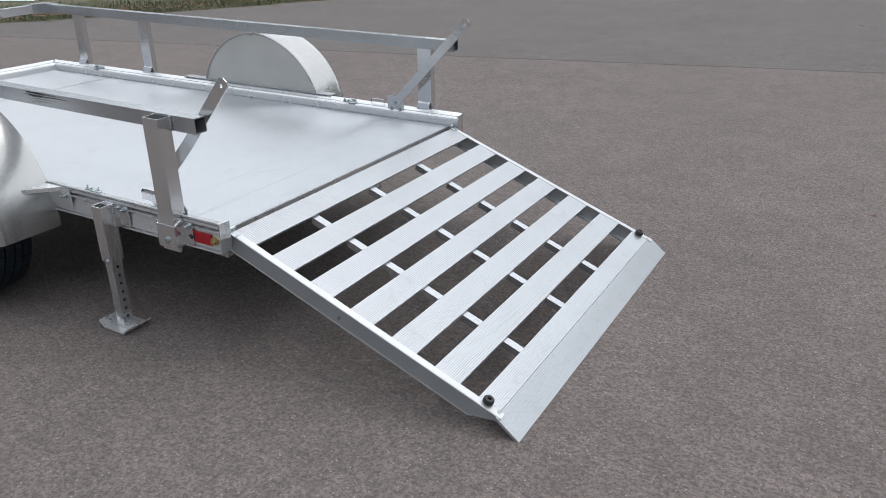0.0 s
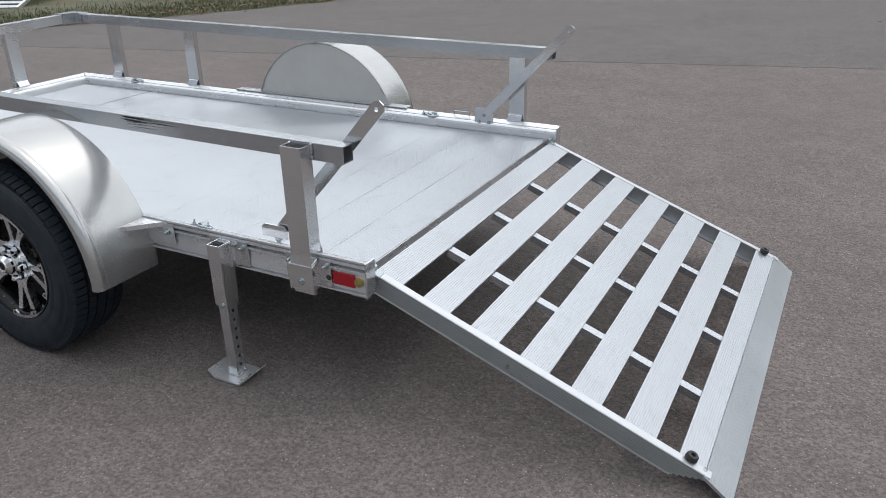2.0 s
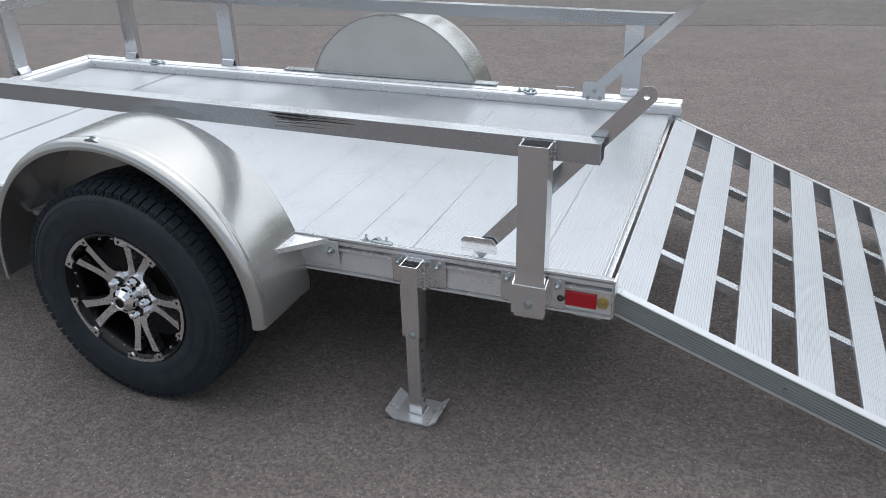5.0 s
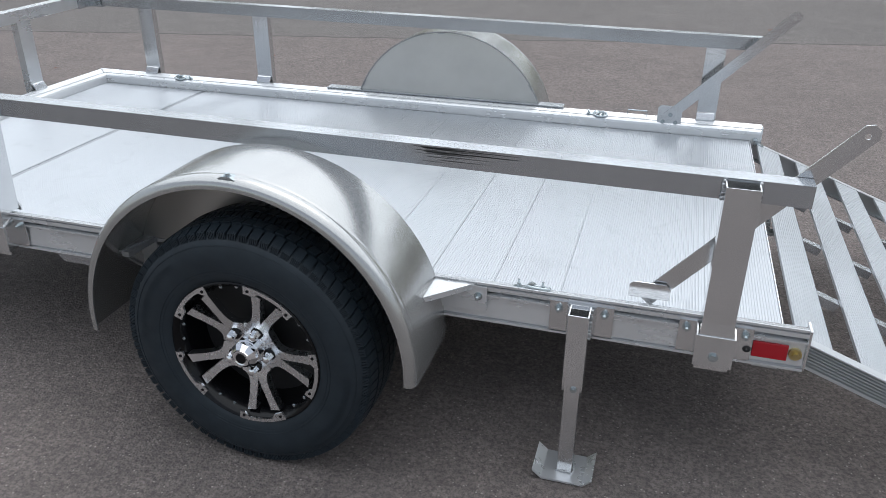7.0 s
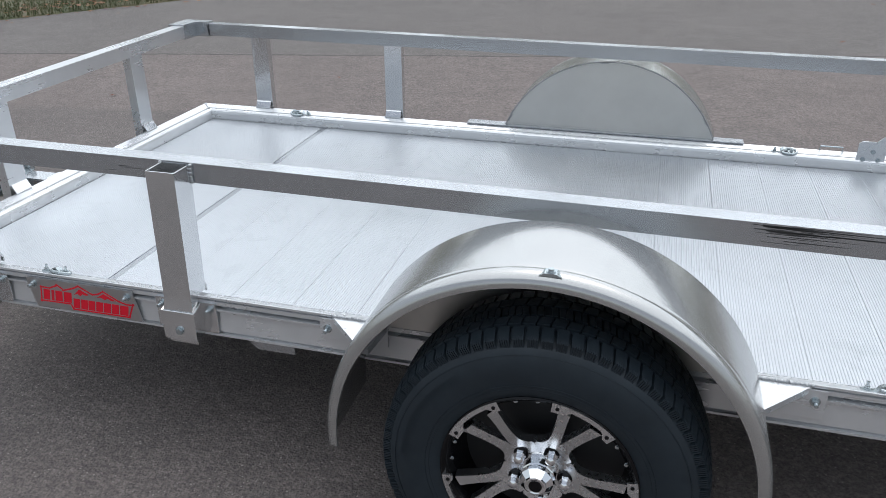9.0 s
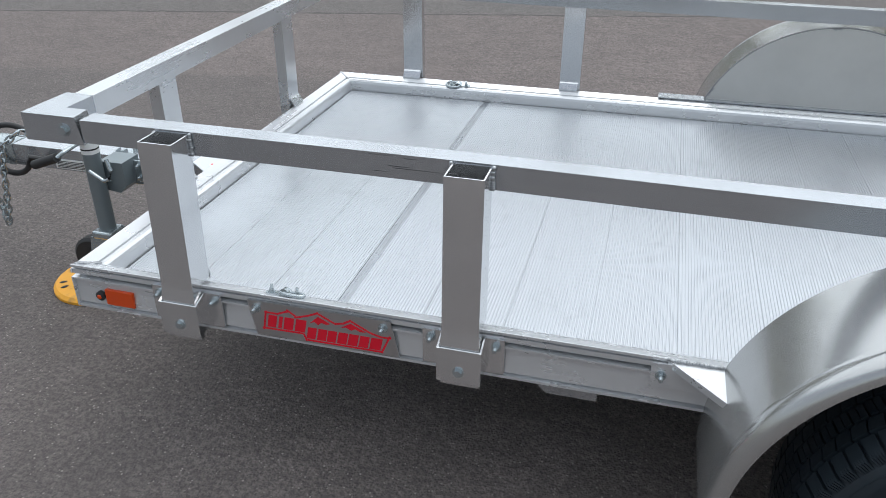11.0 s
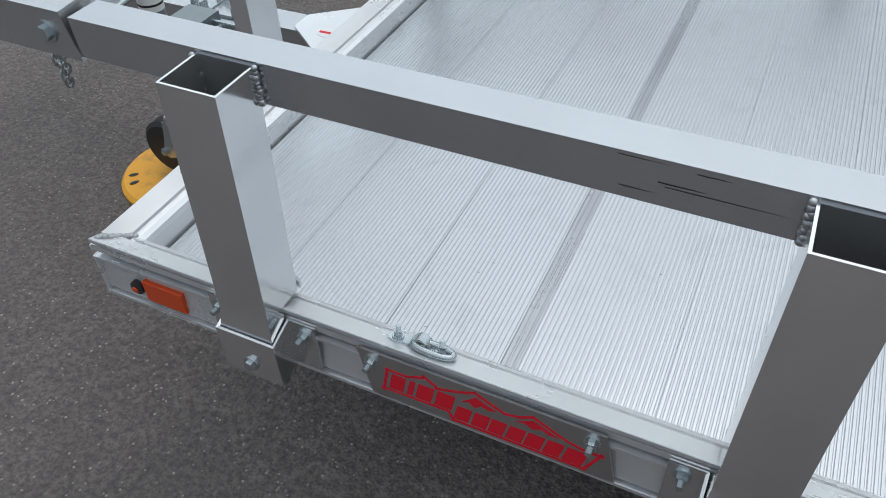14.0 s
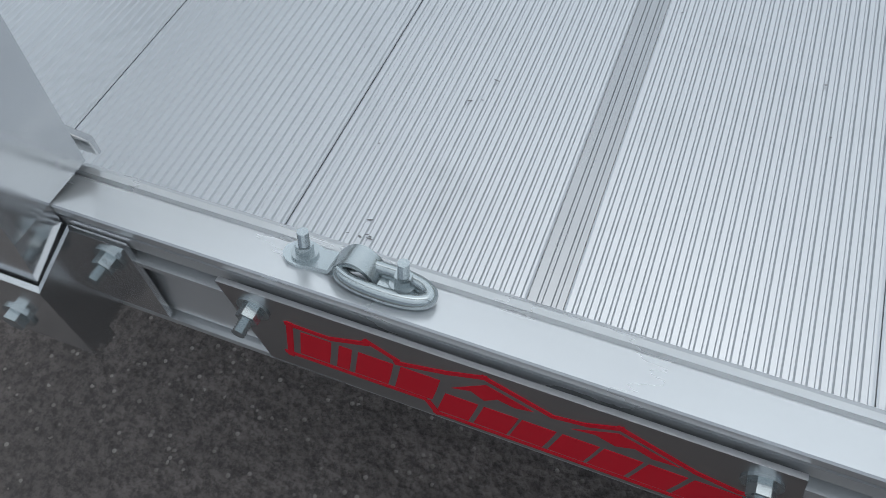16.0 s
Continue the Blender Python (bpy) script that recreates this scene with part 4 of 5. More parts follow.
    lathe(bm, [(yy(0.024), 0.002), (yy(0.024), 0.037), (yy(0.004), 0.0365), (yy(0.002), 0.034), (yy(-0.002), 0.034), (yy(-0.004), 0.0365), (yy(-0.012), 0.0355), (yy(-0.024), 0.0240), (yy(-0.027), 0.0225), (yy(-0.028), 0.019), (yy(-0.0265), 0.016), (yy(-0.0265), 0.002)], 0, (WX, WZ), 12)
    part("hub_cap", bm, CHROME, w, "chrome hub cap")
    c = at(0, 0, -0.0262)
    part("cap_badge", rod(bmesh.new(), c, c + Vector((0, -d * 0.001, 0)), 0.014, 20), GLOSS_BLACK, w)
    return w


wheel(-0.196, 1)
wheel(1.940, -1)


def fender(y_in, d, cx, cz, R, deep):
    """A half-round fender: y_in its inner edge, d the way outwards."""
    f = new("fender")
    f.parent = trailer
    f["label"] = "brushed aluminium half-round wheel fender"
    yo = y_in + d * deep
    prof = [(y_in, R), (yo - d * 0.044, R), (yo - d * 0.040, R - 0.0005), (yo - d * 0.0365, R - 0.0016), (yo - d * 0.033, R - 0.0005), (yo - d * 0.024, R - 0.0002), (yo - d * 0.015, R - 0.0026), (yo - d * 0.008, R - 0.0075), (yo - d * 0.003, R - 0.014), (yo - d * 0.0005, R - 0.021), (yo, R - 0.029), (yo - d * 0.003, R - 0.030),
            (yo - d * 0.004, R - 0.021), (yo - d * 0.008, R - 0.0125), (yo - d * 0.018, R - 0.0065), (yo - d * 0.034, R - 0.0050), (y_in, R - 0.003)]
    part("fender_shell", lathe(bmesh.new(), prof, 0, (cx, cz), 72, -3, 183), FENDER, f, smooth=True)
    bm = bmesh.new()
    arc = [(cx + (R - 0.0032) * math.cos(radians(a)), cz + (R - 0.0032) * math.sin(radians(a))) for a in np.linspace(19.0, 161.0, 48)]
    prism(bm, arc, 'y', y_in + d * 0.004, y_in + d * 0.007)
    part("inner_panel", bm, PANEL, f, "flat half-disc inner fender panel")
    bm = bmesh.new()
    rim_arc = [(cx + (R - 0.0045) * math.cos(radians(a)), y_in + d * 0.003, cz + (R - 0.0045) * math.sin(radians(a))) for a in np.linspace(20.0, 160.0, 60)]
    part("panel_seam", sweep(bm, rim_arc, 0.0016, 6), UNDER, f)
    for a in (92, 152, 30):
        t = radians(a)
        weld(f, (cx + (R - 0.008) * math.cos(t), y_in, cz + (R - 0.008) * math.sin(t)), (cx + (R - 0.008) * math.cos(t + 0.06), y_in, cz + (R - 0.008) * math.sin(t + 0.06)))
    return f


near_fender = fender(0.052, -1, -1.287, 0.350, 0.461, 0.251)
far_fender = fender(1.712, 1, -1.310, 0.340, 0.456, 0.228)
# gusset plates that carry the near fender
for pts, bx in (([(-0.885, 0.052), (-0.745, 0.052), (-0.850, -0.058), (-0.872, -0.058)], -0.735), ([(-1.680, 0.052), (-1.825, 0.052), (-1.712, -0.062), (-1.690, -0.062)], -1.835)):
    bm = prism(bmesh.new(), pts, 'z', 0.485, 0.500)
    tab = part("fender_gusset", bm, FRAME_X, near_fender)
    xa, xb = sorted((pts[1][0] + (0.03 if bx > -1 else -0.03), pts[0][0]))
    part("gusset_flange", block(xa, xb, 0.0435, 0.0475, 0.425 if bx > -1 else 0.44, 0.4955), FRAME_X, near_fender)
    bolt(near_fender, pts[1][0] + (0.008 if bx > -1 else -0.01), 0.0435, 0.468, 'near')
    weld(near_fender, (pts[0][0], 0.050, 0.502), (pts[1][0], 0.050, 0.502), 0.0048)
    weld(near_fender, (pts[2][0] - 0.004, pts[2][1], 0.5), (pts[0][0], 0.04, 0.502), 0.0048)
# clip on top of each fender
bm = bmesh.new()
prism(bm, [(-1.298, 0.8065), (-1.288, 0.8125), (-1.266, 0.8125), (-1.256, 0.8065)], 'y', -0.190, -0.168)
part("fender_clip", bm, ZINC, near_fender)
bolt(near_fender, -1.277, -0.179, 0.8125, 'up', SMALL_HEAD)
part("base_flange", block(-1.895, -0.775, 1.690, 1.745, ZT + 0.001, ZT + 0.005), ALU_X, far_fender)
part("rail_staple", sweep(bmesh.new(), [(-0.50, 1.69, ZT), (-0.50, 1.69, ZT + 0.018), (-0.42, 1.69, ZT + 0.018), (-0.42, 1.69, ZT)], 0.003, 8), ZINC, trailer)

# ---- stabiliser jack at the rear ----
jack = new("stabiliser_jack")
jack.parent = trailer
JX, JY = -0.476, 0.004
part("jack_sleeve", hollow(bmesh.new(), JX - 0.025, JX + 0.025, JY - 0.028, JY + 0.028, 'z', 0.278, 0.492, 0.003), ALU_Z, jack)
bm = prism(bmesh.new(), [(JX - 0.078, 0.0497), (JX - 0.078, 0.0462), (JX - 0.036, 0.0462), (JX - 0.029, 0.020), (JX + 0.029, 0.020), (JX + 0.036, 0.0462), (JX + 0.078, 0.0462), (JX + 0.078, 0.0497)], 'z', 0.404, 0.487)
part("jack_flange", bm, ALU_Z, jack)
part("jack_leg", hollow(bmesh.new(), JX - 0.019, JX + 0.019, JY - 0.021, JY + 0.021, 'z', 0.012, 0.34, 0.003), ALU_Z, jack)
for i in range(7):
    z = 0.05 + i * 0.034
    part("adjusting_hole", rod(bmesh.new(), (JX + 0.018, JY, z), (JX + 0.0195, JY, z), 0.0055, 14), RUBBER, jack)
for wx in (JX - 0.0265, JX + 0.0265):
    weld(jack, (wx, 0.022, 0.408), (wx, 0.022, 0.486), 0.0052)
weld(jack, (JX - 0.02, JY - 0.022, 0.012), (JX + 0.02, JY - 0.022, 0.012), 0.0045)
weld(jack, (JX + 0.022, JY - 0.02, 0.012), (JX + 0.022, JY + 0.02, 0.012), 0.0045)
bm = bmesh.new()
prof = [(-0.080, 0.026), (-0.055, 0.004), (0.052, 0.004), (0.076, 0.026)]
prism(bm, prof + [(a, b + 0.006) for a, b in prof[::-1]], 'y', JY - 0.056, JY + 0.056)
for v in bm.verts:
    v.co.x += JX
part("foot_plate", bm, FRAME_X, jack, "aluminium foot plate with upturned ends")
for dx in (-0.056, 0.056):
    bolt(jack, JX + dx, 0.0462, 0.468, 'near')
place("pin", SMALL_HEAD, jack, Matrix.Translation((JX + 0.004, JY - 0.028, 0.282)) @ TO_NEAR)

# ---- lamps, reflectors, plates on the near frame ----
part("red_reflector", block(-0.076, 0.002, 0.0495, 0.0600, 0.415, 0.4555, bevel=0.0015), RED_LENS, trailer, "red rectangular reflector")
part("amber_reflector", block(-3.086, -3.012, 0.0485, 0.0600, 0.409, 0.4495, bevel=0.0015), AMBER_LENS, trailer, "amber rectangular reflector")
bm = bmesh.new()
lathe(bm, [(0.060, 0.002), (0.060, 0.012), (0.0475, 0.012), (0.0445, 0.007), (0.0445, 0.002)], 0, (-0.088, 0.434), 20)
part("marker_lamp", bm, RUBBER, trailer, "small round black marker lamp", smooth=True)
bm = bmesh.new()
lathe(bm, [(0.060, 0.002), (0.060, 0.012), (0.0475, 0.012), (0.0445, 0.007), (0.0445, 0.002)], 0, (-3.100, 0.430), 20)
mk = part("marker_lamp", bm, RUBBER, trailer, "small round black marker lamp", smooth=True)
part("lens", rod(bmesh.new(), (-3.100, 0.0448, 0.430), (-3.100, 0.0425, 0.430), 0.006, 12, 0.004), AMBER_LENS, mk)
bm = bmesh.new()
rod(bm, (0.018, 0.060, 0.437), (0.018, 0.046, 0.437), 0.0145, 22)
rod(bm, (0.018, 0.046, 0.437), (0.018, 0.037, 0.437), 0.0085, 6)
part("hinge_bolt", bm, BRASS, trailer, "yellow zinc-plated hinge bolt")

# name plate: a trapezium with plain red shapes in place of its mark
plate_b = bmesh.new()
prism(plate_b, [(-2.713, 0.490), (-2.384, 0.490), (-2.366, 0.403), (-2.697, 0.403)], 'y', 0.0445, 0.0480)
sign = part("name_plate", plate_b, PLATE, trailer, "brushed metal plate with a red mountain mark")


def flat(pts, up=0.0):
    part("red_shape", prism(bmesh.new(), pts, 'y', 0.0443 - up, 0.0450), RED_PRINT, sign)


# a red border with a mountain ridge for its upper edge
border = [(-2.672, 0.467), (-2.644, 0.4665), (-2.620, 0.4765), (-2.602, 0.4645), (-2.571, 0.4745), (-2.548, 0.4850), (-2.508, 0.4650), (-2.491, 0.4690), (-2.473, 0.4795), (-2.428, 0.4560), (-2.405, 0.4500),
          (-2.384, 0.4510), (-2.403, 0.4075), (-2.580, 0.4065), (-2.586, 0.4215), (-2.681, 0.4200)]
mid = Vector((-2.53, 0.440))
for k, (a, b) in enumerate(zip(border, border[1:] + border[:1])):
    a, b = Vector(a), Vector(b)
    side = Vector((-(b - a).y, (b - a).x)).normalized()
    if side.dot(mid - a) < 0:
        side = -side
    ext = (b - a).normalized() * 0.0015
    flat([tuple(p) for p in (a - ext, b + ext, b + ext + side * 0.0044, a - ext + side * 0.0044)], 0.00006 + 0.0001 * (k % 2))
# inner ridges
flat([(-2.568, 0.4540), (-2.547, 0.4740), (-2.519, 0.4600), (-2.530, 0.4565), (-2.540, 0.4600), (-2.548, 0.4520), (-2.556, 0.4590)])
flat([(-2.497, 0.4550), (-2.473, 0.4700), (-2.437, 0.4530), (-2.452, 0.4520), (-2.462, 0.4575), (-2.472, 0.4520), (-2.484, 0.4580)])
# plain slanted bars where the two lines of the mark stand
for z0, z1, bars in ((0.4270, 0.4590, ((-2.664, 0.0205), (-2.6385, 0.0085), (-2.626, 0.0225), (-2.599, 0.0245))),
                     (0.4130, 0.4430, ((-2.572, 0.0205), (-2.548, 0.0210), (-2.525, 0.0205), (-2.501, 0.0215), (-2.477, 0.0220), (-2.452, 0.0215), (-2.427, 0.0255)))):
    for x, wd in bars:
        flat([(x, z1), (x + wd, z1), (x + wd - 0.003, (z0 + z1) / 2), (x + wd - 0.0065, z0), (x - 0.0065, z0)])
bolt(sign, -2.692, 0.0445, 0.472, 'near')
bolt(sign, -2.400, 0.0445, 0.472, 'near')

# black scuffs on the top rail
bm = bmesh.new()
rng = random.Random(11)
for cx, n, sp, thick in ((-0.84, 26, 0.07, 0.0026), (-0.90, 9, 0.02, 0.0036), (-2.40, 5, 0.04, 0.0014)):
    for i in range(n):
        x, L = cx + rng.uniform(-sp, sp), rng.uniform(0.03, 0.15)
        z = ZR1 - 0.003 - abs(rng.gauss(0, 0.016))
        if z < ZR0 + 0.006:
            continue
        h = rng.uniform(0.2, 1.0) * thick
        off = near_rail_y(x) - 0.0004
        bm.faces.new([bm.verts.new(p) for p in ((x, off, z - h * 0.3), (x + L * 0.2, near_rail_y(x + L * 0.2) - 0.0004, z - h * 0.7), (x + L * 0.7, near_rail_y(x + L * 0.7) - 0.0004, z - h * 0.4), (x + L, near_rail_y(x + L) - 0.0004, z), (x + L * 0.6, near_rail_y(x + L * 0.6) - 0.0004, z + h * 0.2), (x, off, z + h * 0.3))])
tagged(part("scuff_mark", bm, SCUFF, trailer), "dark scuffs on the rail", kind="stuff")

# dark scuffs and grit on the deck
bm = bmesh.new()
rng = random.Random(5)
for cx, cy, n, sp in ((-2.665, 0.135, 6, 0.010), (-2.645, 0.277, 3, 0.02), (-2.676, 0.208, 1, 0.01), (-2.826, 0.113, 2, 0.004), (-2.3, 0.3, 8, 0.30), (-1.2, 0.9, 14, 0.6), (-0.5, 0.5, 8, 0.35)):
    for i in range(n):
        x, y = cx + rng.uniform(-sp, sp), cy + rng.uniform(-sp, sp)
        a, L, w = rng.uniform(-0.5, 0.5), rng.uniform(0.001, 0.003), rng.uniform(0.0003, 0.0008)
        dx, dy = math.cos(a), math.sin(a)
        bm.faces.new([bm.verts.new((x + u * L * dx - v * w * dy, y + u * L * dy + v * w * dx, ZD + 0.0004)) for u, v in ((-1, 0), (-0.3, -1), (0.6, -0.8), (1, 0.1), (0.2, 1), (-0.6, 0.7))])
tagged(part("deck_scuff", bm, SMUDGE, trailer), "dark scuffs and grit on the deck", kind="stuff")

# ---- tongue, coupler, chains and front jack ----
part("tongue", hollow(bmesh.new(), 0.838, 0.914, 0.340, 0.416, 'x', -4.16, -2.2, 0.004), ALU_X, trailer)
# gusset plate that spreads the tongue's end over the front frame, with a round sticker
bm = prism(bmesh.new(), [(-3.1655, 0.690), (-3.1655, 1.062), (-3.245, 0.985), (-3.345, 0.905), (-3.345, 0.847), (-3.245, 0.767)], 'z', 0.4165, 0.4225)
gusset = part("tongue_gusset", bm, FRAME_Y, trailer, "flat aluminium gusset plate on the tongue")
bm = bmesh.new()
lathe(bm, [(0.4228, 0.002), (0.4228, 0.024), (0.4234, 0.024), (0.4234, 0.002)], 0, (0, 0), 28)
for v in bm.verts:
    v.co = Vector((v.co.x - 3.258, v.co.z * 0.8 + 0.846, v.co.y))
badge = part("round_sticker", bm, WHITE_PRINT, gusset, "small round white sticker")
part("sticker_band", block(-3.276, -3.240, 0.841, 0.849, 0.4236, 0.4240), RED_PRINT, badge)
coupler = new("coupler")
coupler.parent = trailer
coupler["label"] = "zinc-plated ball coupler with its latch raised"
bm = bmesh.new()
box(bm, -4.315, -4.05, 0.8335, 0.9185, 0.336, 0.4205, bevel=0.008)
part("coupler_channel", bm, ZINC, coupler, smooth=True)
# rounded nose over the ball, with a rolled edge below
bm = bmesh.new()
lathe(bm, [(0.322, 0.062), (0.326, 0.064), (0.331, 0.062), (0.336, 0.054), (0.372, 0.052), (0.392, 0.044), (0.403, 0.030), (0.407, 0.012), (0.407, 0.004), (0.322, 0.004)], 0, (0, 0), 32)
for v in bm.verts:
    v.co = Vector((v.co.x - 4.325, v.co.z + 0.876, v.co.y))
part("coupler_nose", bm, ZINC, coupler, smooth=True)
LEVER = [(-4.300, 0.400), (-4.262, 0.400), (-4.262, 0.424), (-4.274, 0.442), (-4.270, 0.458), (-4.284, 0.474), (-4.280, 0.492), (-4.296, 0.516), (-4.300, 0.530), (-4.322, 0.530), (-4.314, 0.490), (-4.306, 0.440)]
bm = bmesh.new()
for ya in (0.860, 0.8885):
    prism(bm, LEVER, 'y', ya, ya + 0.0035)
prism(bm, [(-4.300, 0.405), (-4.296, 0.405), (-4.302, 0.445), (-4.310, 0.492), (-4.318, 0.530), (-4.322, 0.530), (-4.314, 0.490), (-4.306, 0.440)], 'y', 0.8635, 0.8885)
box(bm, -4.325, -4.300, 0.858, 0.894, 0.529, 0.533, bevel=0.001)
box(bm, -4.305, -4.235, 0.856, 0.896, 0.402, 0.409, bevel=0.002)
latch = part("coupler_latch", bm, ZINC, coupler, "raised zinc latch lever")
place("latch_pin", SMALL_HEAD, latch, Matrix.Translation((-4.282, 0.860, 0.428)) @ TO_NEAR)
for x in (-4.20, -4.12):
    bolt(coupler, x, 0.8335, 0.375, 'near', HEAD)
front_jack = new("tongue_jack")
front_jack.parent = trailer
KX, KY = -3.600, 0.690
part("jack_tube", rod(bmesh.new(), (KX, KY, 0.20), (KX, KY, 0.56), 0.027, 24), DARK_STEEL, front_jack, "blue-grey jack tube", smooth=True)
part("jack_sticker", rod(bmesh.new(), (KX, KY, 0.490), (KX, KY, 0.532), 0.0276, 24), WHITE_PRINT, front_jack, "white label wrapped round the tube", smooth=True)
part("sticker_bar", rod(bmesh.new(), (KX, KY, 0.503), (KX, KY, 0.508), 0.0279, 24), RUBBER, front_jack, smooth=True)
for x in (-3.600, -3.485):
    clamp = part("clamp_plate", block(x - 0.018, x + 0.018, 0.828, 0.924, 0.4162, 0.4205, bevel=0.001), ZINC, front_jack)
    for y in (0.8335, 0.918):
        bolt(clamp, x, y, 0.4205, 'up')
        for e in (-0.013, 0.013):
            part("clamp_ear", block(x + e - 0.002, x + e + 0.002, y - 0.012, y + 0.012, 0.4203, 0.447, bevel=0.0008), ZINC, clamp)
bm = bmesh.new()
box(bm, KX - 0.038, KX + 0.038, KY - 0.038, KY + 0.038, 0.195, 0.222, bevel=0.006)
part("jack_collar", bm, ZINC, front_jack)
for dy in (-0.033, 0.027):
    bm = bmesh.new()
    prism(bm, [(KX - 0.050, 0.198), (KX + 0.036, 0.198), (KX + 0.034, 0.160), (KX - 0.040, 0.094), (KX - 0.060, 0.087), (KX - 0.073, 0.098), (KX - 0.070, 0.116), (KX - 0.058, 0.150)], 'y', KY + dy, KY + dy + 0.005)
    part("caster_fork", bm, ZINC, front_jack)
bm = bmesh.new()
lathe(bm, [(-0.024, 0.003), (-0.024, 0.066), (-0.016, 0.076), (0.016, 0.076), (0.024, 0.066), (0.024, 0.003)], KY, (KX - 0.068, 0.106), 36)
cw = part("caster_wheel", bm, RUBBER, front_jack, "black caster wheel", smooth=True)
place("axle_bolt", HEAD, cw, Matrix.Translation((KX - 0.068, KY - 0.034, 0.106)) @ TO_NEAR)
bm = bmesh.new()
prism(bm, [(KX + 0.0, 0.352), (KX + 0.06, 0.345), (KX + 0.085, 0.37), (KX + 0.085, 0.45), (KX + 0.0, 0.45)], 'y', 0.715, 0.80)
part("jack_bracket", bm, DARK_STEEL, front_jack, "dark green-grey swivel bracket")
bm = bmesh.new()
box(bm, KX + 0.05, KX + 0.17, 0.770, 0.780, 0.365, 0.44, bevel=0.003)
box(bm, KX + 0.02, KX + 0.16, 0.780, 0.837, 0.35, 0.41, bevel=0.003)
part("bracket_plate", bm, ZINC, front_jack)
for dx, z in ((0.105, 0.425), (0.105, 0.385), (0.15, 0.40)):
    bolt(front_jack, KX + dx, 0.770, z, 'near')
bm = bmesh.new()
sweep(bm, [(KX, 0.67, 0.535), (KX - 0.01, 0.64, 0.530), (KX - 0.02, 0.60, 0.520), (KX - 0.035, 0.585, 0.508)], 0.007, 10)
part("crank_arm", bm, ZINC, front_jack)
part("crank_grip", rod(bmesh.new(), (KX - 0.035, 0.585, 0.508), (KX - 0.13, 0.590, 0.472), 0.0145, 18), RUBBER, front_jack, "black crank grip", smooth=True)
part("chain_hook", sweep(bmesh.new(), [(KX + 0.085, 0.65, 0.490), (KX + 0.098, 0.645, 0.455), (KX + 0.092, 0.64, 0.428), (KX + 0.068, 0.64, 0.420), (KX + 0.040, 0.64, 0.436), (KX + 0.022, 0.64, 0.448)], 0.0068, 10), ZINC, front_jack, smooth=True)


def chain(points, count):
    """Links along a hanging path, each turned a quarter from the last."""
    pts = [Vector(p) for p in points]
    lens = [0.0]
    for a, b in zip(pts, pts[1:]):
        lens.append(lens[-1] + (b - a).length)
    holder = new("safety_chain")
    holder.parent = trailer
    holder["label"] = "zinc-plated safety chain hanging from the tongue"
    bm = bmesh.new()
    loop = []
    for k in range(20):
        a = math.tau * k / 20
        loop.append((0.010 * math.cos(a), 0, 0.020 * math.sin(a)))
    sweep(bm, loop, 0.0036, 8, True)
    me = bpy.data.meshes.new("chain_link")
    bm.to_mesh(me)
    bm.free()
    me.materials.append(ZINC)
    for p in me.polygons:
        p.use_smooth = True
    for i in range(count):
        s = lens[-1] * (i + 0.5) / count
        k = max(j for j in range(len(lens) - 1) if lens[j] <= s)
        p = pts[k].lerp(pts[k + 1], (s - lens[k]) / (lens[k + 1] - lens[k]))
        d = (pts[k + 1] - pts[k]).normalized()
        m = Matrix.Translation(p) @ d.to_track_quat('Z', 'Y').to_matrix().to_4x4() @ pose(0, 0, 0, 0, 0, 90 * (i % 2) + 20)
        place("chain_link", me, holder, m)
    return holder


chain([(-3.93, 0.83, 0.475), (-3.97, 0.79, 0.480), (-4.02, 0.77, 0.44), (-4.045, 0.77, 0.36), (-4.065, 0.77, 0.26), (-4.085, 0.775, 0.18), (-4.105, 0.78, 0.125)], 17)
chain([(-4.09, 0.83, 0.39), (-4.11, 0.79, 0.36), (-4.125, 0.78, 0.27), (-4.115, 0.78, 0.19), (-4.105, 0.78, 0.14)], 11)
bm = bmesh.new()
cpts = []
for k in range(26):
    a = radians(55 + 300 * k / 25)
    cpts.append((-4.035 + 0.100 * math.cos(a), 0.835 - 0.055 * k / 25, 0.408 + 0.082 * math.sin(a)))
cpts = [(-3.962, 0.862, 0.455), (-3.968, 0.850, 0.466)] + cpts + [(-3.915, 0.800, 0.388), (-3.895, 0.825, 0.384), (-3.885, 0.845, 0.382)]
part("wiring_cable", sweep(bm, cpts, 0.010, 10), RUBBER, trailer, "black coiled wiring cable", smooth=True)
part("sticker", block(-3.885, -3.750, 0.8368, 0.8376, 0.345, 0.380), WHITE_PRINT, trailer, "white information sticker")
bm = bmesh.new()
for i in range(5):
    box(bm, -3.878, -3.770 + 0.01 * (i % 2), 0.8358, 0.8366, 0.349 + i * 0.0055, 0.3515 + i * 0.0055)
tagged(part("sticker_bar", bm, RUBBER, trailer), kind="stuff")

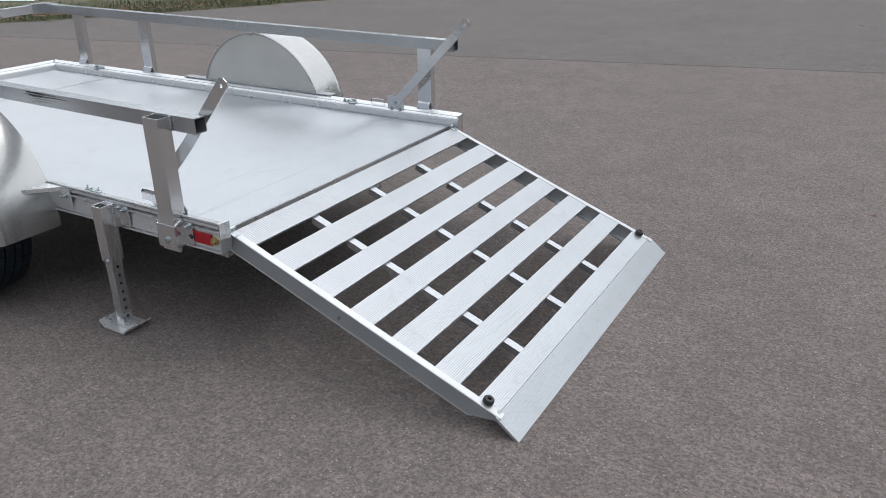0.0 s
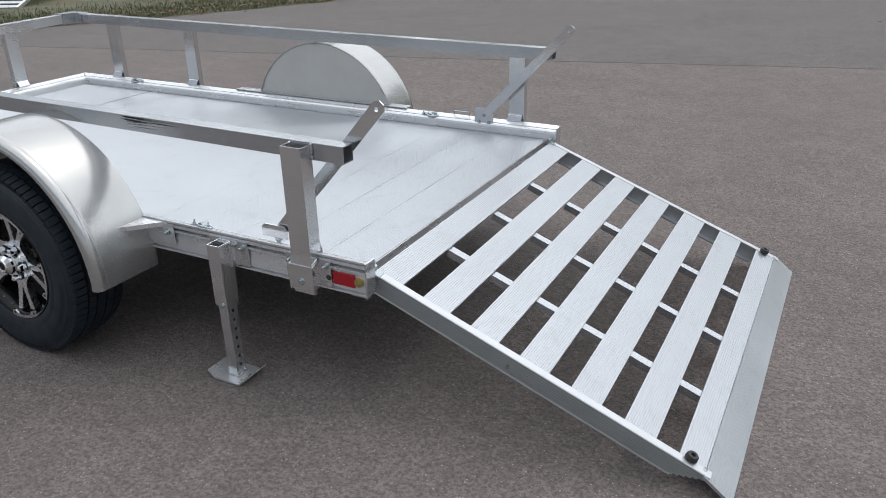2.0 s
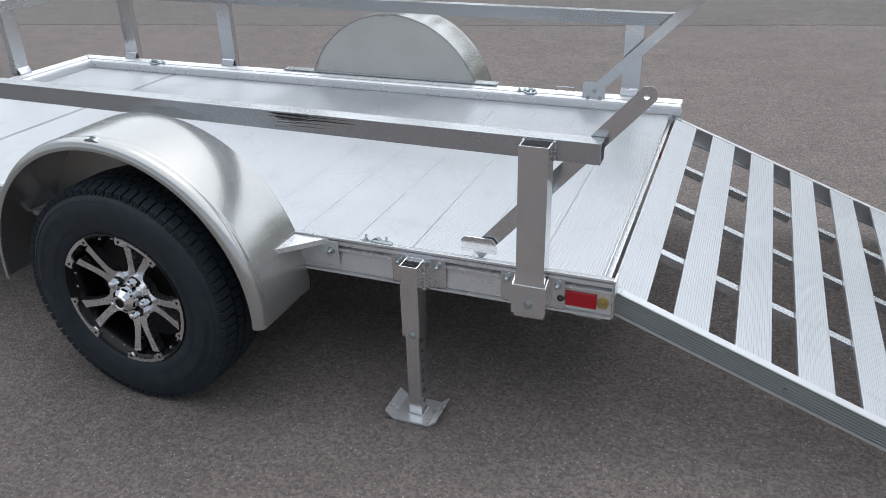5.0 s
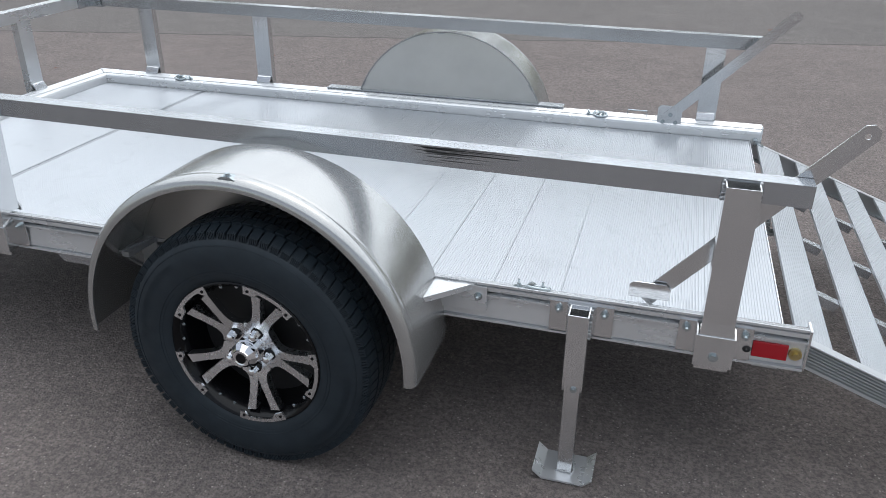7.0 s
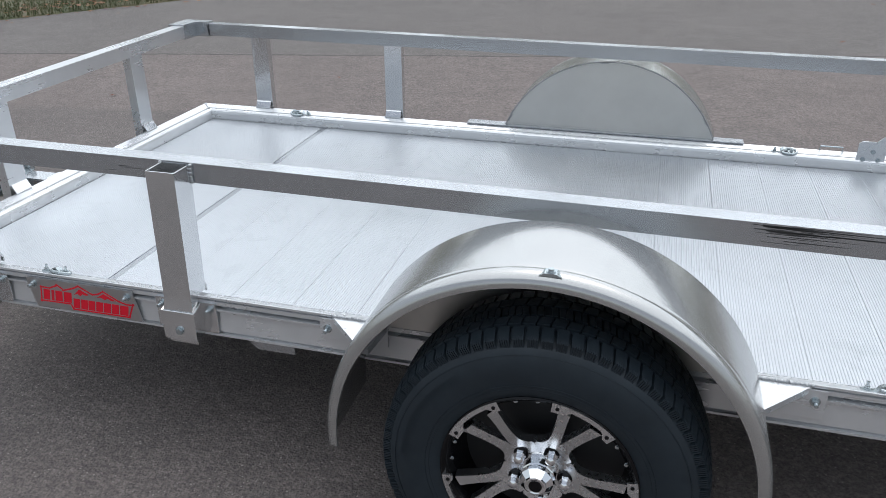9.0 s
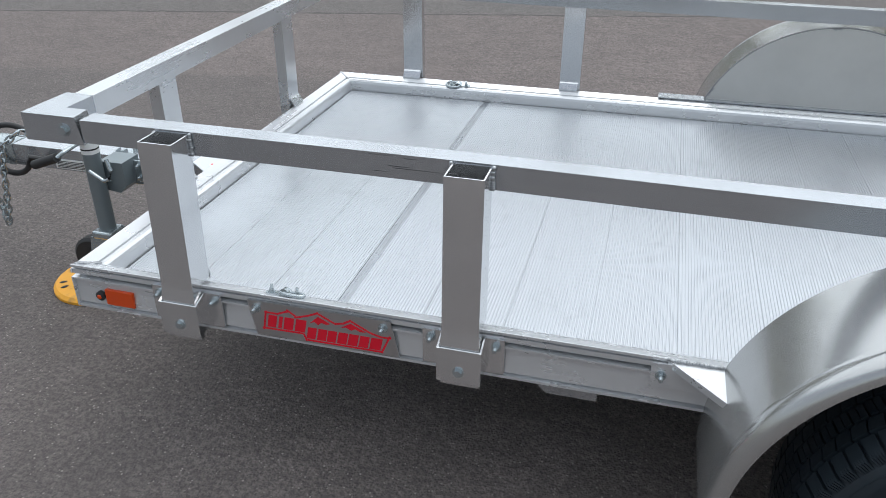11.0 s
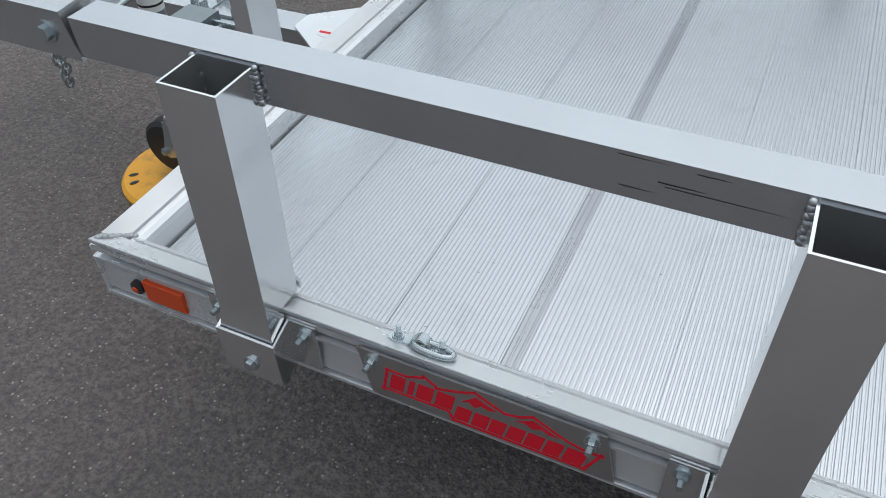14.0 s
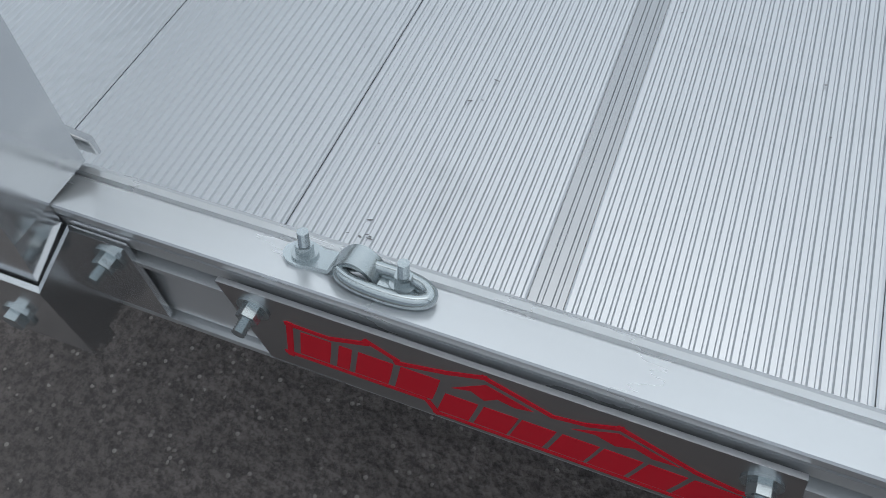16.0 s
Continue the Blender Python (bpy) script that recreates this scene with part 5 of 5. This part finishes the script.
# yellow pad under the front jack wheel
bm = bmesh.new()
lathe(bm, [(0.0, 0.004), (0.0, 0.160), (0.010, 0.160), (0.020, 0.150), (0.024, 0.10), (0.024, 0.004)], 0, (0, 0), 48)
for v in bm.verts:
    v.co = Vector((v.co.x - 3.672, v.co.z + 0.695, v.co.y + 0.0015))
pad = tagged(part("jack_pad", bm, YELLOW, smooth=True), "round yellow plastic pad under the jack wheel", "pad")
bm = bmesh.new()
for a in (216, 232, 320):
    t = radians(a)
    c = Vector((-3.672 + 0.125 * math.cos(t), 0.695 + 0.125 * math.sin(t), 0.0235))
    bmesh.ops.create_uvsphere(bm, u_segments=10, v_segments=6, radius=0.010, matrix=Matrix.Translation(c) @ pose(0, 0, 0, 0, 0, a) @ Matrix.Diagonal((1.4, 0.7, 0.25, 1)))
part("pad_slot", bm, RUBBER, pad, "dark slot")


# a few fallen leaves on the asphalt
def leaf(x, y, r, turn):
    bm = bmesh.new()
    pts = [(1.5, 0, 0.25), (0.6, 0.55, 0.05), (-0.5, 0.6, 0.3), (-1.2, 0.1, 0.05), (-0.5, -0.6, 0.2), (0.6, -0.5, 0.35)]
    c = bm.verts.new((0, 0, 0.004))
    ring = [bm.verts.new((a * r, b * r, 0.002 + h * r)) for a, b, h in pts]
    for i in range(6):
        bm.faces.new((c, ring[i], ring[(i + 1) % 6]))
    ob = part("leaf", bm, LEAF)
    ob.matrix_basis = pose(x, y, 0.002, 0, 0, turn)
    return tagged(ob, "small dry curled leaf lying on the asphalt", "leaf", group="leaves on the asphalt")


for x, y, r, turn in ((-5.0, 3.35, 0.022, 20), (-4.9, 2.0, 0.02, 140), (0.55, 6.9, 0.03, 60), (1.35, 9.6, 0.03, 200), (-3.6, 4.3, 0.02, 310), (1.9, 2.6, 0.014, 80)):
    leaf(x, y, r, turn)

# another trailer on the grass, of which only the foot of the ramp shows
other = new("aluminium_trailer")
tagged(other, "white aluminium trailer with a slatted ramp standing on the grass", "trailer")
other.matrix_basis = Matrix.Translation((-10.62, 6.42, 0.075)) @ pose(0, 0, 0, 0, 0, 206) @ pose(0, 0, 0, 0, 0, 0)
gate = new("ramp")
gate.parent = other
gate.matrix_basis = pose(0, 0, 0, -15, 0, 0)
for y in (0.0, 0.17, 0.34, 0.51, 0.68, 0.85, 1.02):
    part("slat", block(0.05, 1.5, -y - 0.10, -y, -0.02, 0.0, bevel=0.003), DECK, gate)
for x in (0.0, 1.5):
    part("side_beam", block(x, x + 0.05, -1.15, 0.0, -0.05, 0.002, bevel=0.003), ALU_Y, gate)
part("deck", block(0.0, 1.55, -4.2, -1.2, 0.30, 0.38, bevel=0.01), DECK, other)
for x in (-0.1, 1.65):
    part("tyre", rod(bmesh.new(), (x - 0.09, -2.9, 0.22), (x + 0.09, -2.9, 0.22), 0.30, 40), TYRE, other, smooth=True)
